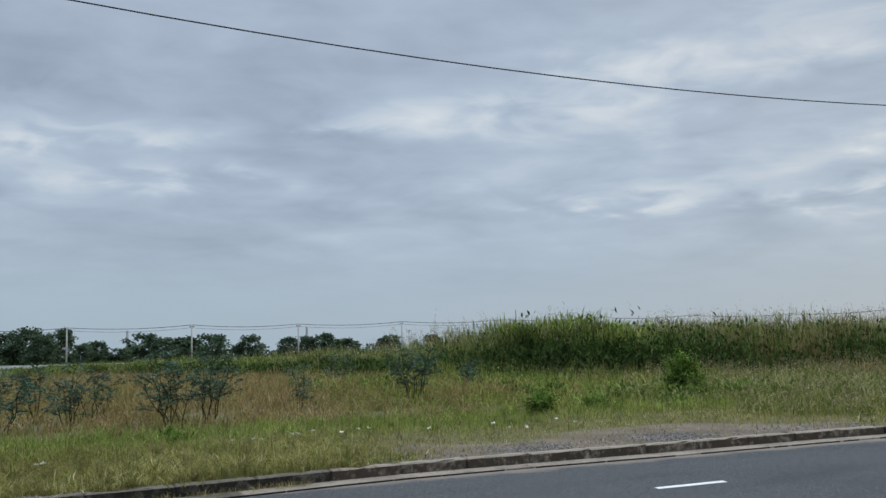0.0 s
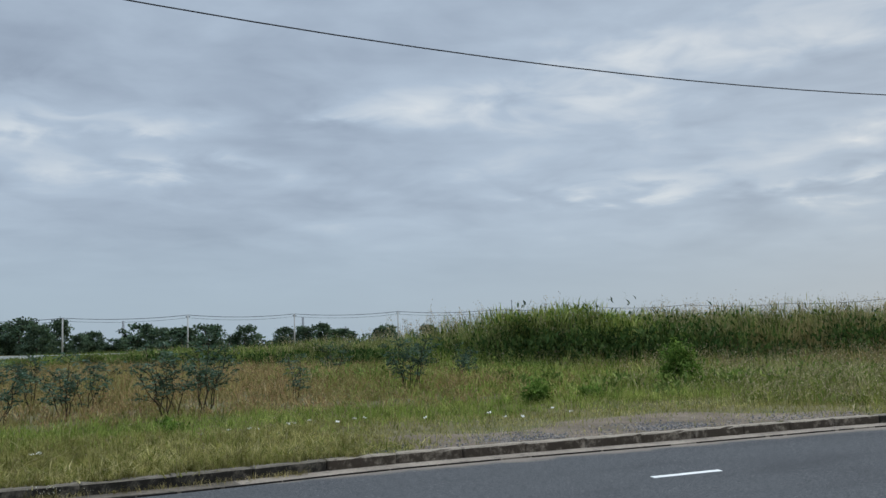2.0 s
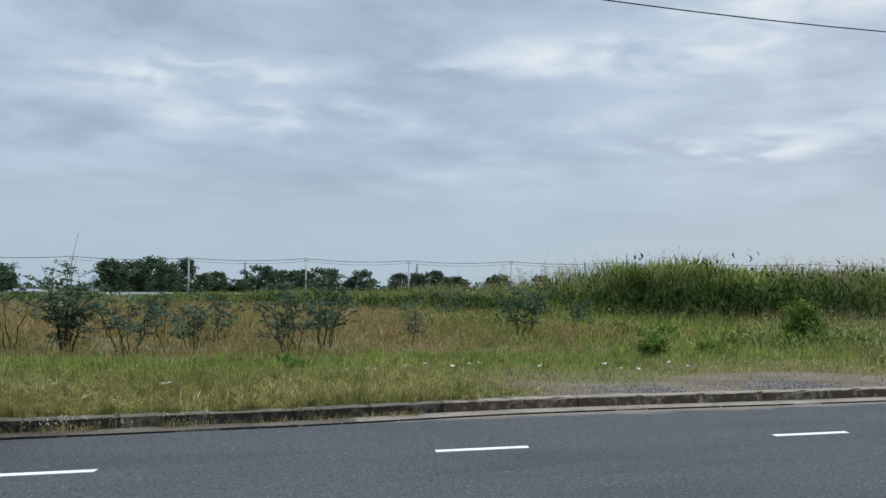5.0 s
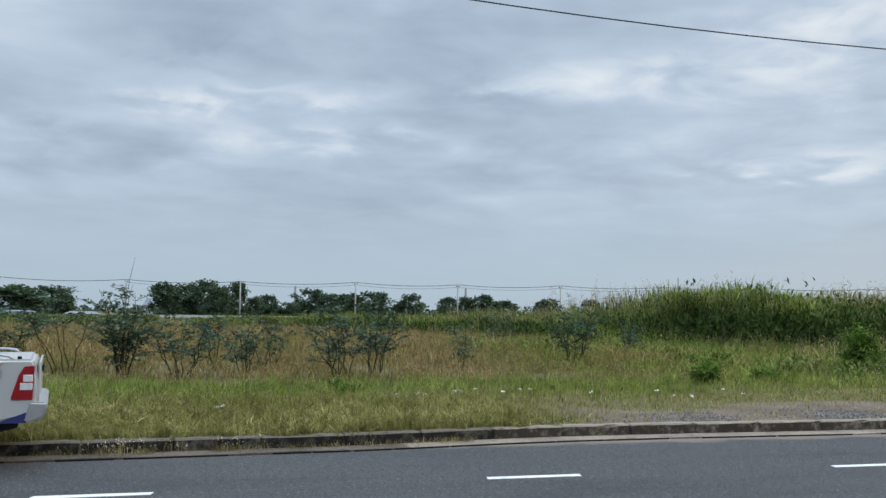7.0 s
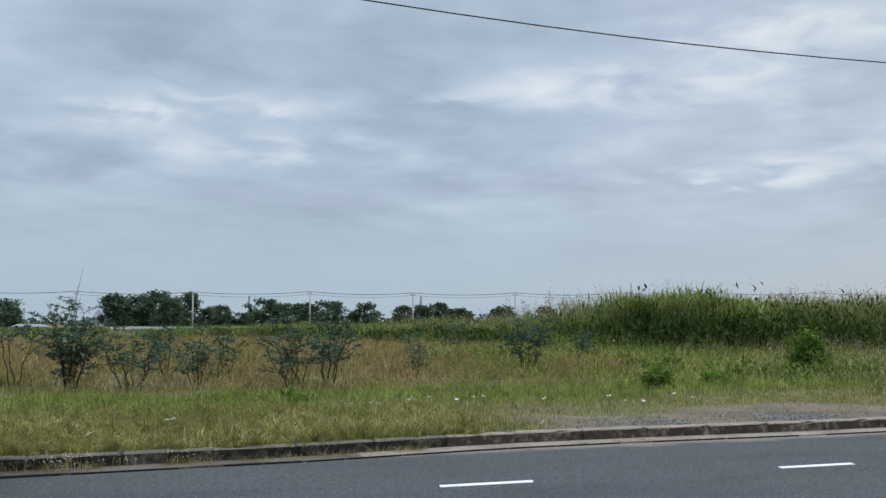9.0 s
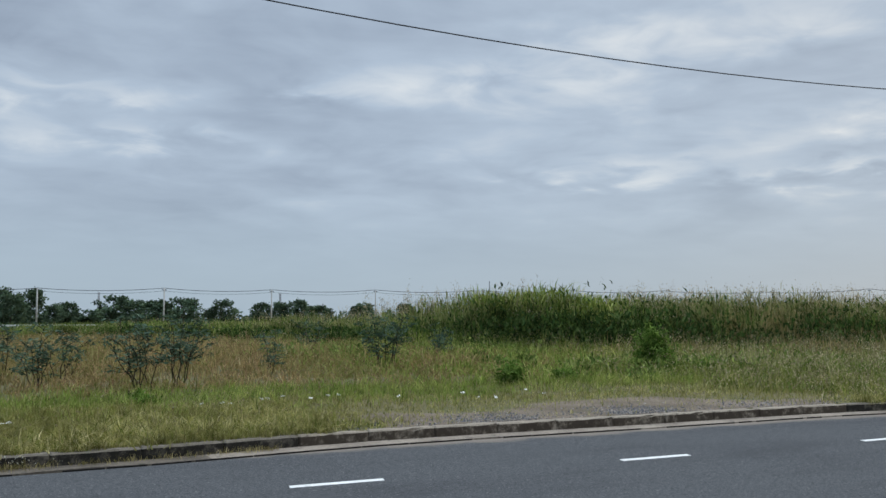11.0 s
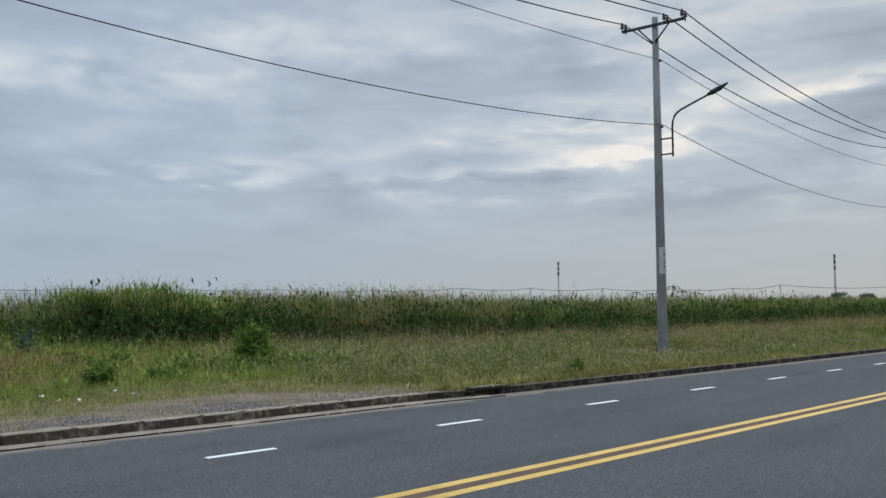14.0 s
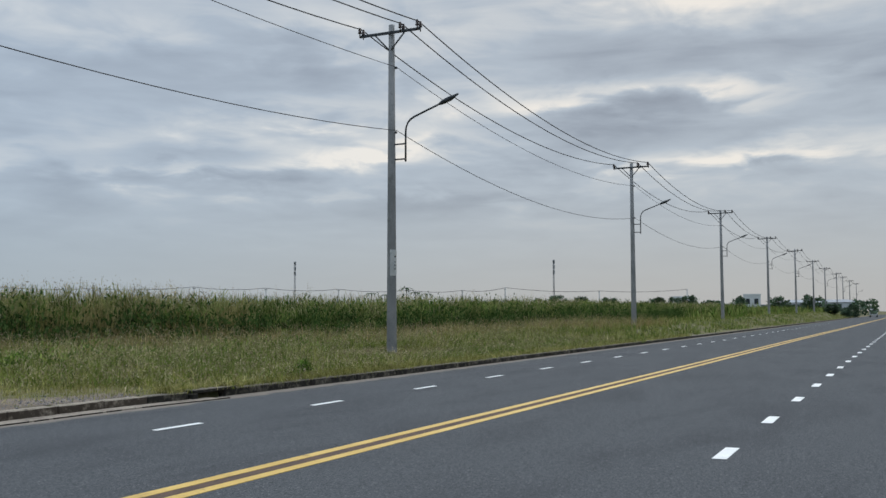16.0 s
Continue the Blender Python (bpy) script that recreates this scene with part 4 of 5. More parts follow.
def shrub(height, spread, stems, leaves, seed, low=0.35, sway=0.0):
    """Thin many-stemmed shrub with airy sprays of leaflets on its upper twigs; foot at the origin."""
    rnd = random.Random(seed)
    thing = new("shrub")
    pts = []
    for s in range(stems):
        a = 2 * math.pi * (s + rnd.uniform(-0.4, 0.4)) / stems
        out = spread * rnd.uniform(0.15, 0.8)
        top = height * rnd.uniform(0.62, 1.0)
        bend = rnd.uniform(0.9, 1.5)
        foot = spread * rnd.uniform(0.05, 0.3)
        kink = [rnd.gauss(0, 0.025) for k in range(8)]
        line = []
        for k in range(8):
            f = k / 7
            line.append(Vector((math.cos(a) * (foot + out * f ** bend) + kink[k] + sway * f, math.sin(a) * (foot + out * f ** bend) - kink[-1 - k], top * f - 0.05 * (k == 0))))
        bm = bmesh.new()
        tube(bm, line, [0.014 * (1 - 0.75 * k / 7) for k in range(8)], 5)
        for j in range(8):
            f = rnd.uniform(low - 0.12, 0.98)
            i = min(int(f * 7), 6)
            p = line[i].lerp(line[i + 1], f * 7 - i)
            b = rnd.uniform(0, 6.28)
            ln = height * rnd.uniform(0.14, 0.34) * (1.2 - 0.5 * f)
            q = p + Vector((math.cos(b) * ln, math.sin(b) * ln, ln * rnd.uniform(0.0, 0.8)))
            tube(bm, [p, p.lerp(q, 0.5) + Vector((0, 0, 0.03)), q], [0.007, 0.005, 0.002], 4)
            # leaflets sit in flat sprays along each twig
            for m in range(max(3, int(leaves * 0.72) // (stems * 8))):
                g = rnd.uniform(0.2, 1.1)
                side = rnd.gauss(0, 0.07)
                pts.append(tuple(p.lerp(q, g) + Vector((-math.sin(b) * side, math.cos(b) * side, 0.03 * math.sin(3.1 * g) + rnd.gauss(0, 0.016)))))
        part("stem", bm, STEM, thing)
    part("foliage", leaf_mesh("foliage", pts, 0.095, 0.017, seed, 0.35), LEAF_BLUE, thing)
    return thing


SHRUBS = [(7.04, 14.3, 1.7, 0.85, 8, 2300, 0.42, 0.0), (0.15, 10.05, 1.5, 0.75, 8, 1300, 0.42, -0.15), (0.95, 10.6, 1.65, 0.5, 6, 1300, 0.42, 0.2), (-4.13, 11.8, 2.0, 0.75, 11, 3600, 0.28, 0.05),
          (-2.92, 11.6, 1.35, 0.95, 8, 1700, 0.5, -0.1), (-1.64, 11.4, 1.35, 0.45, 5, 900, 0.45, 0.0), (-5.25, 12.0, 1.9, 0.9, 5, 900, 0.65, -0.35), (10.6, 18.2, 1.35, 0.6, 5, 900, 0.4, 0.0),
          (3.8, 13.8, 1.15, 0.5, 4, 500, 0.35, 0.0), (-1.0, 13.6, 1.3, 0.6, 5, 700, 0.45, 0.1), (2.0, 15.5, 1.1, 0.7, 5, 600, 0.45, 0.0), (8.3, 24.5, 1.5, 0.7, 5, 900, 0.3, 0.0),
          (-6.4, 12.4, 1.5, 0.8, 6, 1200, 0.4, 0.0), (-2.1, 14.5, 1.3, 0.7, 5, 900, 0.45, 0.0)]
for i, (x, y, hgt, sp, st, lv, lo, sw) in enumerate(SHRUBS):
    label = "tall dense shrub with blue-green leaflets" if i == 3 else "bare-legged shrub with arching thin stems" if i == 6 else "thin many-stemmed shrub with blue-green leaflets"
    ob = tagged(shrub(hgt, sp, st, lv, 70 + i, lo, sw), label, "shrub", "shrubs in the field")
    ob.location = (x, y, float(gz(x, y)) - 0.03)
    if i == 3:
        part("twig", tube(bmesh.new(), [(0.05, 0, 1.5), (0.12, 0.25, 2.1), (0.2, 0.45, 2.55)], [0.006, 0.005, 0.003], 4), STEM, ob, "long bare twig")


def bush(width, height, leaves, seed, name="bush"):
    """Dense low bush: many leaves on a rough dome of clumps; foot at the origin."""
    r = np.random.RandomState(seed)
    thing = new(name)
    cl = r.normal(0, 1, (26, 3))
    cl /= np.linalg.norm(cl, axis=1)[:, None]
    cl = cl * np.array([width / 2, width / 2, height / 2]) * r.uniform(0.35, 0.85, (26, 1)) + np.array([0, 0, height * 0.47])
    pts = cl[r.randint(0, 26, leaves)] + r.normal(0, 1, (leaves, 3)) * np.array([width, width, height]) * 0.13
    pts = pts[pts[:, 2] > 0.0]
    part("foliage", leaf_mesh("foliage", pts, 0.11, 0.016, seed, 0.9), LEAF_DARK, thing)
    for k in range(7):
        bm = bmesh.new()
        e = cl[k]
        tube(bm, [(0, 0, -0.05), (e[0] * 0.4, e[1] * 0.4, e[2] * 0.6), tuple(e)], [0.012, 0.009, 0.004], 5)
        part("stem", bm, STEM, thing)
    return thing


BUSHES = [(7.6, 8.75, 0.62, 0.52, 1300), (12.6, 10.15, 1.1, 1.12, 4200), (13.9, 9.7, 0.9, 0.45, 1200), (-0.2, 7.7, 0.5, 0.26, 500), (9.2, 9.0, 0.6, 0.32, 600), (28.5, 21.5, 1.3, 1.0, 2200), (38, 15.5, 1.4, 0.85, 2000),
          (16.8, 3.3, 0.45, 0.4, 500), (60, 9.2, 1.3, 0.7, 900), (105, 6.0, 2.0, 1.1, 900), (20.5, 26.0, 1.6, 1.6, 2200), (33, 22.5, 1.6, 1.3, 2000)]
for i, (x, y, w, hgt, lv) in enumerate(BUSHES):
    ob = tagged(bush(w, hgt, lv, 90 + i), "dense dark green bush standing in the grass" if i != 1 else "rounded dark green bush of narrow leaves", "bush", "bushes in the grass")
    ob.location = (x, y, float(gz(x, y)) - 0.02)


# ---- far field: trees, poles, masts, buildings ----
BARK = material("bark", plain((0.09, 0.075, 0.06), 0.25, 3), 0.95)
TREE_LEAF = blade_mat("tree_leaves", [(0, (0.05, 0.08, 0.055)), (0.5, (0.08, 0.12, 0.08)), (1, (0.13, 0.17, 0.11))], None, 0.3, 0.25, 0.3)
EYE_X, EYE_Y, EYE_Z = -2.8, -9.25, 1.63


def at_bearing(az, dist):
    return EYE_X + dist * math.sin(radians(az - 0.3)), EYE_Y + dist * math.cos(radians(az - 0.3))


def tree_mesh(seed, slim=1.0):
    """Trunk and leafy crown of a tree one metre high and about as wide."""
    r = np.random.RandomState(seed)
    bm = bmesh.new()
    tube(bm, [(0, 0, -0.03), (0.01, 0, 0.2), (0.0, 0.01, 0.45), (0.02, 0, 0.75)], [0.03, 0.024, 0.016, 0.006], 6)
    for k in range(6):
        a, z = r.uniform(0, 6.28), r.uniform(0.2, 0.5)
        tube(bm, [(0, 0, z), (0.14 * math.cos(a), 0.14 * math.sin(a), z + 0.14), (0.3 * math.cos(a), 0.3 * math.sin(a), z + 0.24)], [0.012, 0.008, 0.003], 4)
    trunk = bpy.data.meshes.new("trunk")
    bm.to_mesh(trunk)
    bm.free()
    trunk.materials.append(BARK)
    cl = []
    for k in range(60):
        a, z = r.uniform(0, 6.28), r.uniform(0.06, 0.93)
        rad = slim * 0.47 * math.sqrt(max(0.02, 1 - (abs(z - 0.42) / 0.56) ** 2.2)) * r.uniform(0.35, 1.0)
        cl.append((rad * math.cos(a), rad * math.sin(a), z))
    cl = np.array(cl)
    pts = cl[r.randint(0, len(cl), 3000)] + r.normal(0, 1, (3000, 3)) * np.array([0.06, 0.06, 0.05])
    crown = leaf_mesh("crown", pts[pts[:, 2] > 0.02], 0.075, 0.03, seed, 1.0)
    crown.materials.append(TREE_LEAF)
    return trunk, crown


KINDS = [tree_mesh(200 + k, 1.0 + 0.15 * (k % 2)) for k in range(5)]
# bearing, elevation of the top, width in degrees, as the tree line shows from the road
TREES = [(-8.6, 1.0, 3.0), (-7.0, 1.0, 2.3), (-6.1, .6, 1.3), (-.6, 1.3, 1.7), (.5, 1.3, 1.7), (1.4, 1.5, 1.7), (2.3, 1.2, 1.3), (3.3, 1.4, 1.6), (4.5, .6, 1.0), (5.2, .8, 1.1), (6.3, .3, 1.3), (7.6, 1.1, 1.7), (8.7, .9, 1.3),
         (10., .9, 2.), (11.3, 1., 1.8), (13.5, .9, 1.3), (15.8, .8, 1.1), (16.9, .8, 1.), (17.9, .9, 1.2), (19., .6, 1.7), (21.7, .7, 1.3), (24.3, .7, 1.)]
TREES_B = [(69.1, .9, 1.3), (71.8, 1.2, 1.3), (73.3, 1.1, 1.3), (74.8, 1., 1.3), (77.5, 1., 1.3), (78.5, 1., 1.), (79.3, 1.2, 1.2), (80.7, .8, 1.3), (82.2, 1., .8), (84.2, 1., .8), (85.8, 1.1, .9), (87., .5, 1.), (87.9, .4, 1.), (84.8, .4, 1.3)]
rt = random.Random(3)
for az_t, el_t, w_t in TREES + TREES_B:
    dist = rt.uniform(235, 290)
    x, y = at_bearing(az_t, dist)
    base = float(gz(x, y)) if az_t > 60 else -0.1
    top = EYE_Z + dist * math.tan(radians(el_t + 0.2))
    hgt = max(top - base, 2.0)
    wid = max(dist * math.tan(radians(w_t)) * (1.25 if az_t < 60 else 0.9), 2.5)
    hgt *= 1.0 if az_t < 60 else 0.74
    trunk, crown = KINDS[rt.randrange(5)]
    tree = new("tree")
    part("trunk", trunk, None, tree)
    part("crown", crown, None, tree)
    tree.location = (x, y, base)
    tree.scale = (wid, wid, hgt)
    tree.rotation_euler = (0, 0, rt.uniform(0, 6))
    tagged(tree, "distant dark green leafy tree beyond the field", "tree", "trees beyond the field")


def treeline(az0, az1, dist, top_el, base, n, seed):
    """A ragged far line of low trees, too far off to tell apart."""
    r = np.random.RandomState(seed)
    az_r = np.radians(r.uniform(az0, az1, n))
    wave = 0.55 + 0.25 * np.sin(az_r * 160) + 0.2 * np.sin(az_r * 410 + 1)
    tall = dist * math.tan(radians(top_el)) + EYE_Z - base
    d = dist + r.normal(0, 3, n)
    z = base + r.uniform(0, 1, n) ** 0.7 * tall * wave
    pts = np.stack([EYE_X + d * np.sin(az_r), EYE_Y + d * np.cos(az_r), z], -1)
    me = leaf_mesh("treeline", pts, 1.1, 0.4, seed, 1.0)
    tagged(part("treeline", me, TREE_LEAF), "ragged dark line of far trees on the horizon", "trees", kind="stuff")


treeline(-14, 26, 310, 0.62, 0.0, 5000, 401)
treeline(62, 89, 320, 0.85, 1.0, 6000, 402)


def palm(x, y, base, hgt, seed):
    r = random.Random(seed)
    thing = new("palm_tree")
    bm = bmesh.new()
    tube(bm, [(0, 0, -0.1), (0.15, 0, hgt * 0.5), (0.2, 0, hgt * 0.85)], [0.2, 0.15, 0.12], 7)
    part("trunk", bm, BARK, thing)
    V, F = [], []
    for k in range(13):
        a = 6.28 * k / 13 + r.uniform(-0.2, 0.2)
        for j in range(7):
            f0, f1 = j / 7, (j + 1) / 7
            L = hgt * 0.30
            for f in (f0, f1):
                zz = hgt * 0.85 + L * (0.75 * f - 1.1 * f * f) * r.uniform(0.9, 1.1)
                w = L * 0.12 * (1 - f) + 0.03
                cx, cy = 0.2 + math.cos(a) * L * f, math.sin(a) * L * f
                V += [(cx - math.sin(a) * w, cy + math.cos(a) * w, zz), (cx + math.sin(a) * w, cy - math.cos(a) * w, zz)]
            n = len(V)
            F.append((n - 4, n - 3, n - 1, n - 2))
    part("fronds", mesh_from("fronds", V, F), TREE_LEAF, thing)
    thing.location = (x, y, base)
    tagged(thing, "distant dark palm tree beyond the reeds", "palm tree", "palms beyond the field")


for i, (az_t, el_t) in enumerate(((60.7, 1.25), (61.6, 1.15), (62.8, 1.6), (63.3, 1.3), (64.0, 1.2), (13.0, 0.6))):
    x, y = at_bearing(az_t, 300)
    base = 0.4
    palm(x, y, base, EYE_Z + 300 * math.tan(radians(el_t)) - base + 1.0, 300 + i)

PALE_POLE = material("pale_concrete", plain((0.42, 0.42, 0.40), 0.1, 2), 0.9)
FIELD_POLES = [(-66, 212, 8.2), (-40, 209, 8.1), (-14.2, 207, 8), (10.0, 212, 8.25), (34.9, 204, 8.33), (60.2, 209, 8.42), (84.2, 204, 8.54), (109.6, 200, 8.6), (134.6, 196, 8.8), (159, 190, 8.9), (181, 178, 8.5), (190.5, 152, 8.7), (190, 129.5, 8.05), (206.4, 119, 8), (226, 109, 8), (235.6, 97.7, 8), (217.5, 78, 8), (263.4, 67.5, 8), (300, 50, 9.0)]
for x, y, top in FIELD_POLES:
    base = float(gz(x, y)) * 0.5
    thing = new("field_pole")
    bm = bmesh.new()
    tube(bm, [(0, 0, -0.2), (0, 0, top - base)], [0.2, 0.15], 8)
    part("shaft", bm, PALE_POLE, thing)
    bm = bmesh.new()
    block(bm, -0.5, 0.5, -0.06, 0.06, top - base - 0.45, top - base - 0.3)
    part("crossarm", bm, STEEL_DARK, thing)
    thing.location = (x, y, base)
    tagged(thing, "pale concrete pole of a distant power line", "utility pole", "distant power line poles")
strung([(x, y, top) for x, y, top in FIELD_POLES], 0.55, 0.055, "distant power line across the far field")
strung([(x, y, top - 0.6) for x, y, top in FIELD_POLES[2:8]], 0.6, 0.03, "lower wire of the distant power line")

MAST = material("galvanised_mast", plain((0.20, 0.21, 0.22), 0.15, 1), 0.6, 0.3)


def mast(az_t, el_t, dist, w, antennas):
    """Slim lattice mast: three legs, rungs and, on some, panel antennas near the top."""
    x, y = at_bearing(az_t, dist)
    hgt = EYE_Z + dist * math.tan(radians(el_t))
    thing = new("lattice_mast")
    for k in range(3):
        a = 2.094 * k
        bm = bmesh.new()
        tube(bm, [(w * math.cos(a), w * math.sin(a), 0), (w * 0.6 * math.cos(a), w * 0.6 * math.sin(a), hgt)], w * 0.22, 4)
        part("leg", bm, MAST, thing)
    bm = bmesh.new()
    for j in range(18):
        z = hgt * j / 18
        s = w * (1 - 0.4 * j / 18)
        for k in range(3):
            a, b = 2.094 * k, 2.094 * (k + 1)
            tube(bm, [(s * math.cos(a), s * math.sin(a), z), (s * math.cos(b), s * math.sin(b), z + hgt / 18)], w * 0.12, 3)
    lace = part("lacing", bm, MAST, thing)
    if antennas:
        for z in (hgt * 0.97, hgt * 0.88, hgt * 0.79):
            for k in range(3):
                a = 2.094 * k + 0.5
                bm = bmesh.new()
                block(bm, w * 0.9 * math.cos(a) - 0.14, w * 0.9 * math.cos(a) + 0.14, w * 0.9 * math.sin(a) - 0.1, w * 0.9 * math.sin(a) + 0.1, z - 1.0, z + 0.6, 0.03)
                part("antenna", bm, MAST, thing)
    thing.location = (x, y, 0)
    tagged(thing, "slim grey lattice radio mast far beyond the field" if antennas else "thin grey lattice pylon on the horizon", "mast", "distant masts")


mast(56.2, 3.12, 420, 0.42, True)
mast(71.55, 3.18, 420, 0.42, True)
mast(6.8, 1.5, 520, 0.7, False)
mast(16.9, 1.5, 520, 0.7, False)
mast(29.3, 2.23, 420, 0.3, False)
mast(19.4, 0.9, 420, 0.4, False)

WALL_PALE = material("pale_render", speckled((0.52, 0.54, 0.54), (0.66, 0.67, 0.66), 0.3, 3, 0.1, 0.01), 0.9)
ROOF_GREY = material("grey_sheet_roof", plain((0.22, 0.25, 0.28), 0.15, 0.5), 0.6)
GLASS_DARK = material("dark_window", plain((0.03, 0.035, 0.04), 0.1, 2), 0.2, 0.0, 0.5)


def house(name, az_t, dist, width, depth, wall_h, roof_h, base, label, windows=3, flat=False):
    """Small far building: walls, pitched or flat roof, windows and a door facing the road."""
    thing = new(name)
    bm = bmesh.new()
    block(bm, -width / 2, width / 2, -depth / 2, depth / 2, 0, wall_h)
    part("wall", bm, WALL_PALE, thing)
    bm = bmesh.new()
    o = 0.4
    if flat:
        block(bm, -width / 2 - 0.1, width / 2 + 0.1, -depth / 2 - 0.1, depth / 2 + 0.1, wall_h, wall_h + roof_h)
    else:
        v = [bm.verts.new(c) for c in ((-width / 2 - o, -depth / 2 - o, wall_h), (width / 2 + o, -depth / 2 - o, wall_h), (width / 2 + o, depth / 2 + o, wall_h), (-width / 2 - o, depth / 2 + o, wall_h), (-width / 2 + width * 0.12, 0, wall_h + roof_h), (width / 2 - width * 0.12, 0, wall_h + roof_h))]
        for f in ((0, 1, 5, 4), (1, 2, 5), (2, 3, 4, 5), (3, 0, 4), (3, 2, 1, 0)):
            bm.faces.new([v[i] for i in f])
    part("roof", bm, ROOF_GREY if not flat else WALL_PALE, thing)
    for k in range(windows):
        xw = width * ((k + 0.5) / windows - 0.5)
        bm = bmesh.new()
        block(bm, xw - 0.5, xw + 0.5, -depth / 2 - 0.05, -depth / 2 + 0.02, wall_h * 0.45, wall_h * 0.8)
        part("window", bm, GLASS_DARK, thing)
    x, y = at_bearing(az_t, dist)
    thing.location = (x, y, base)
    thing.rotation_euler = (0, 0, -radians(az_t))
    tagged(thing, label, "building")


house("house", -1.1, 300, 6.5, 6, 2.9, 2.2, 0, "distant pale house with grey hipped roof among trees", 2)
house("shed", -5.0, 215, 6.5, 8, 0.6, 0.5, 0, "long low shed with pale grey roof", 0)
house("shed", -9.5, 215, 16, 8, 0.9, 0.3, 0, "long low pale shed beside the trees", 4)
house("apartment_building", 82.8, 260, 4.2, 4, 4.0, 0.4, 2.0, "distant white flat-roofed building beyond the road", 2, True)
house("warehouse", 79.0, 300, 6, 6, 4.2, 0.4, 2.0, "distant pale flat-roofed building among the trees", 2, True)
house("warehouse", 86.2, 330, 24, 10, 2.6, 0.9, 2.2, "long grey warehouse at the end of the road", 6)
wall = new("boundary_wall")
for k in range(14):
    bm = bmesh.new()
    block(bm, -3 + 3.0 * k, -0.05 + 3.0 * k, -0.1, 0.1, 0, 0.8, 0.02)
    part("wall_panel", bm, WALL_PALE, wall)
wall.location = (-2.7, 132, 0.1)
tagged(wall, "low whitish wall along the far edge of the field", "wall")


FENCE_GREY = material("grey_fence_sheet", plain((0.20, 0.215, 0.23), 0.15, 0.8), 0.8)
fence = new("boundary_fence")
for k in range(15):
    part("fence_panel", block(bmesh.new(), -0.06, 0.06, 3.0 * k, 3.0 * k + 2.9, 0, 2.7, 0.02), FENCE_GREY, fence)
    part("fence_post", block(bmesh.new(), -0.12, 0.12, 3.0 * k + 2.9, 3.0 * k + 3.0, 0, 2.9), PALE_POLE, fence)
fence.location = (318, 6.5, 1.5)
tagged(fence, "grey panel fence far off at the end of the verge", "fence")


# ---- vehicles ----
def paint_build(col):
    def build(t, p):
        plain(col, 0.03, 1.5)(t, p)
        p.inputs["Coat Weight"].default_value = 0.5
        p.inputs["Coat Roughness"].default_value = 0.1
    return build


CAR_WHITE = material("silver_white_paint", paint_build((0.50, 0.50, 0.485)), 0.35, 0.0, 0.5)
CAR_BLUE = material("blue_paint", paint_build((0.015, 0.025, 0.14)), 0.35, 0.0, 0.5)
LAMP_RED = material("red_lens", plain((0.30, 0.006, 0.014), 0.1, 20), 0.2, 0.0, 0.5)
LAMP_CLEAR = material("clear_lens", plain((0.70, 0.70, 0.68), 0.08, 30), 0.2, 0.0, 0.5)
RUBBER = material("black_rubber", plain((0.015, 0.015, 0.016), 0.2, 12), 0.85)
UNDER = material("dirty_underbody", plain((0.018, 0.018, 0.02), 0.3, 6), 0.9)
CHROME = material("bumper_metal", plain((0.45, 0.45, 0.45), 0.08, 8), 0.35, 0.7, 0.5)
TARP = material("cyan_cover", plain((0.10, 0.42, 0.50), 0.15, 10), 0.7)


def extrude_profile(pts, y0, y1, bevel=0.0):
    """A body from a side outline in x and z, between two y."""
    bm = bmesh.new()
    a = [bm.verts.new((x, y0, z)) for x, z in pts]
    b = [bm.verts.new((x, y1, z)) for x, z in pts]
    bm.faces.new(a)
    bm.faces.new(b[::-1])
    n = len(pts)
    for i in range(n):
        bm.faces.new((a[i], b[i], b[(i + 1) % n], a[(i + 1) % n]))
    bmesh.ops.recalc_face_normals(bm, faces=bm.faces[:])
    if bevel:
        bmesh.ops.bevel(bm, geom=[e for e in bm.edges], offset=bevel, segments=3, affect="EDGES")
    for f in bm.faces:
        f.smooth = False
    return bm


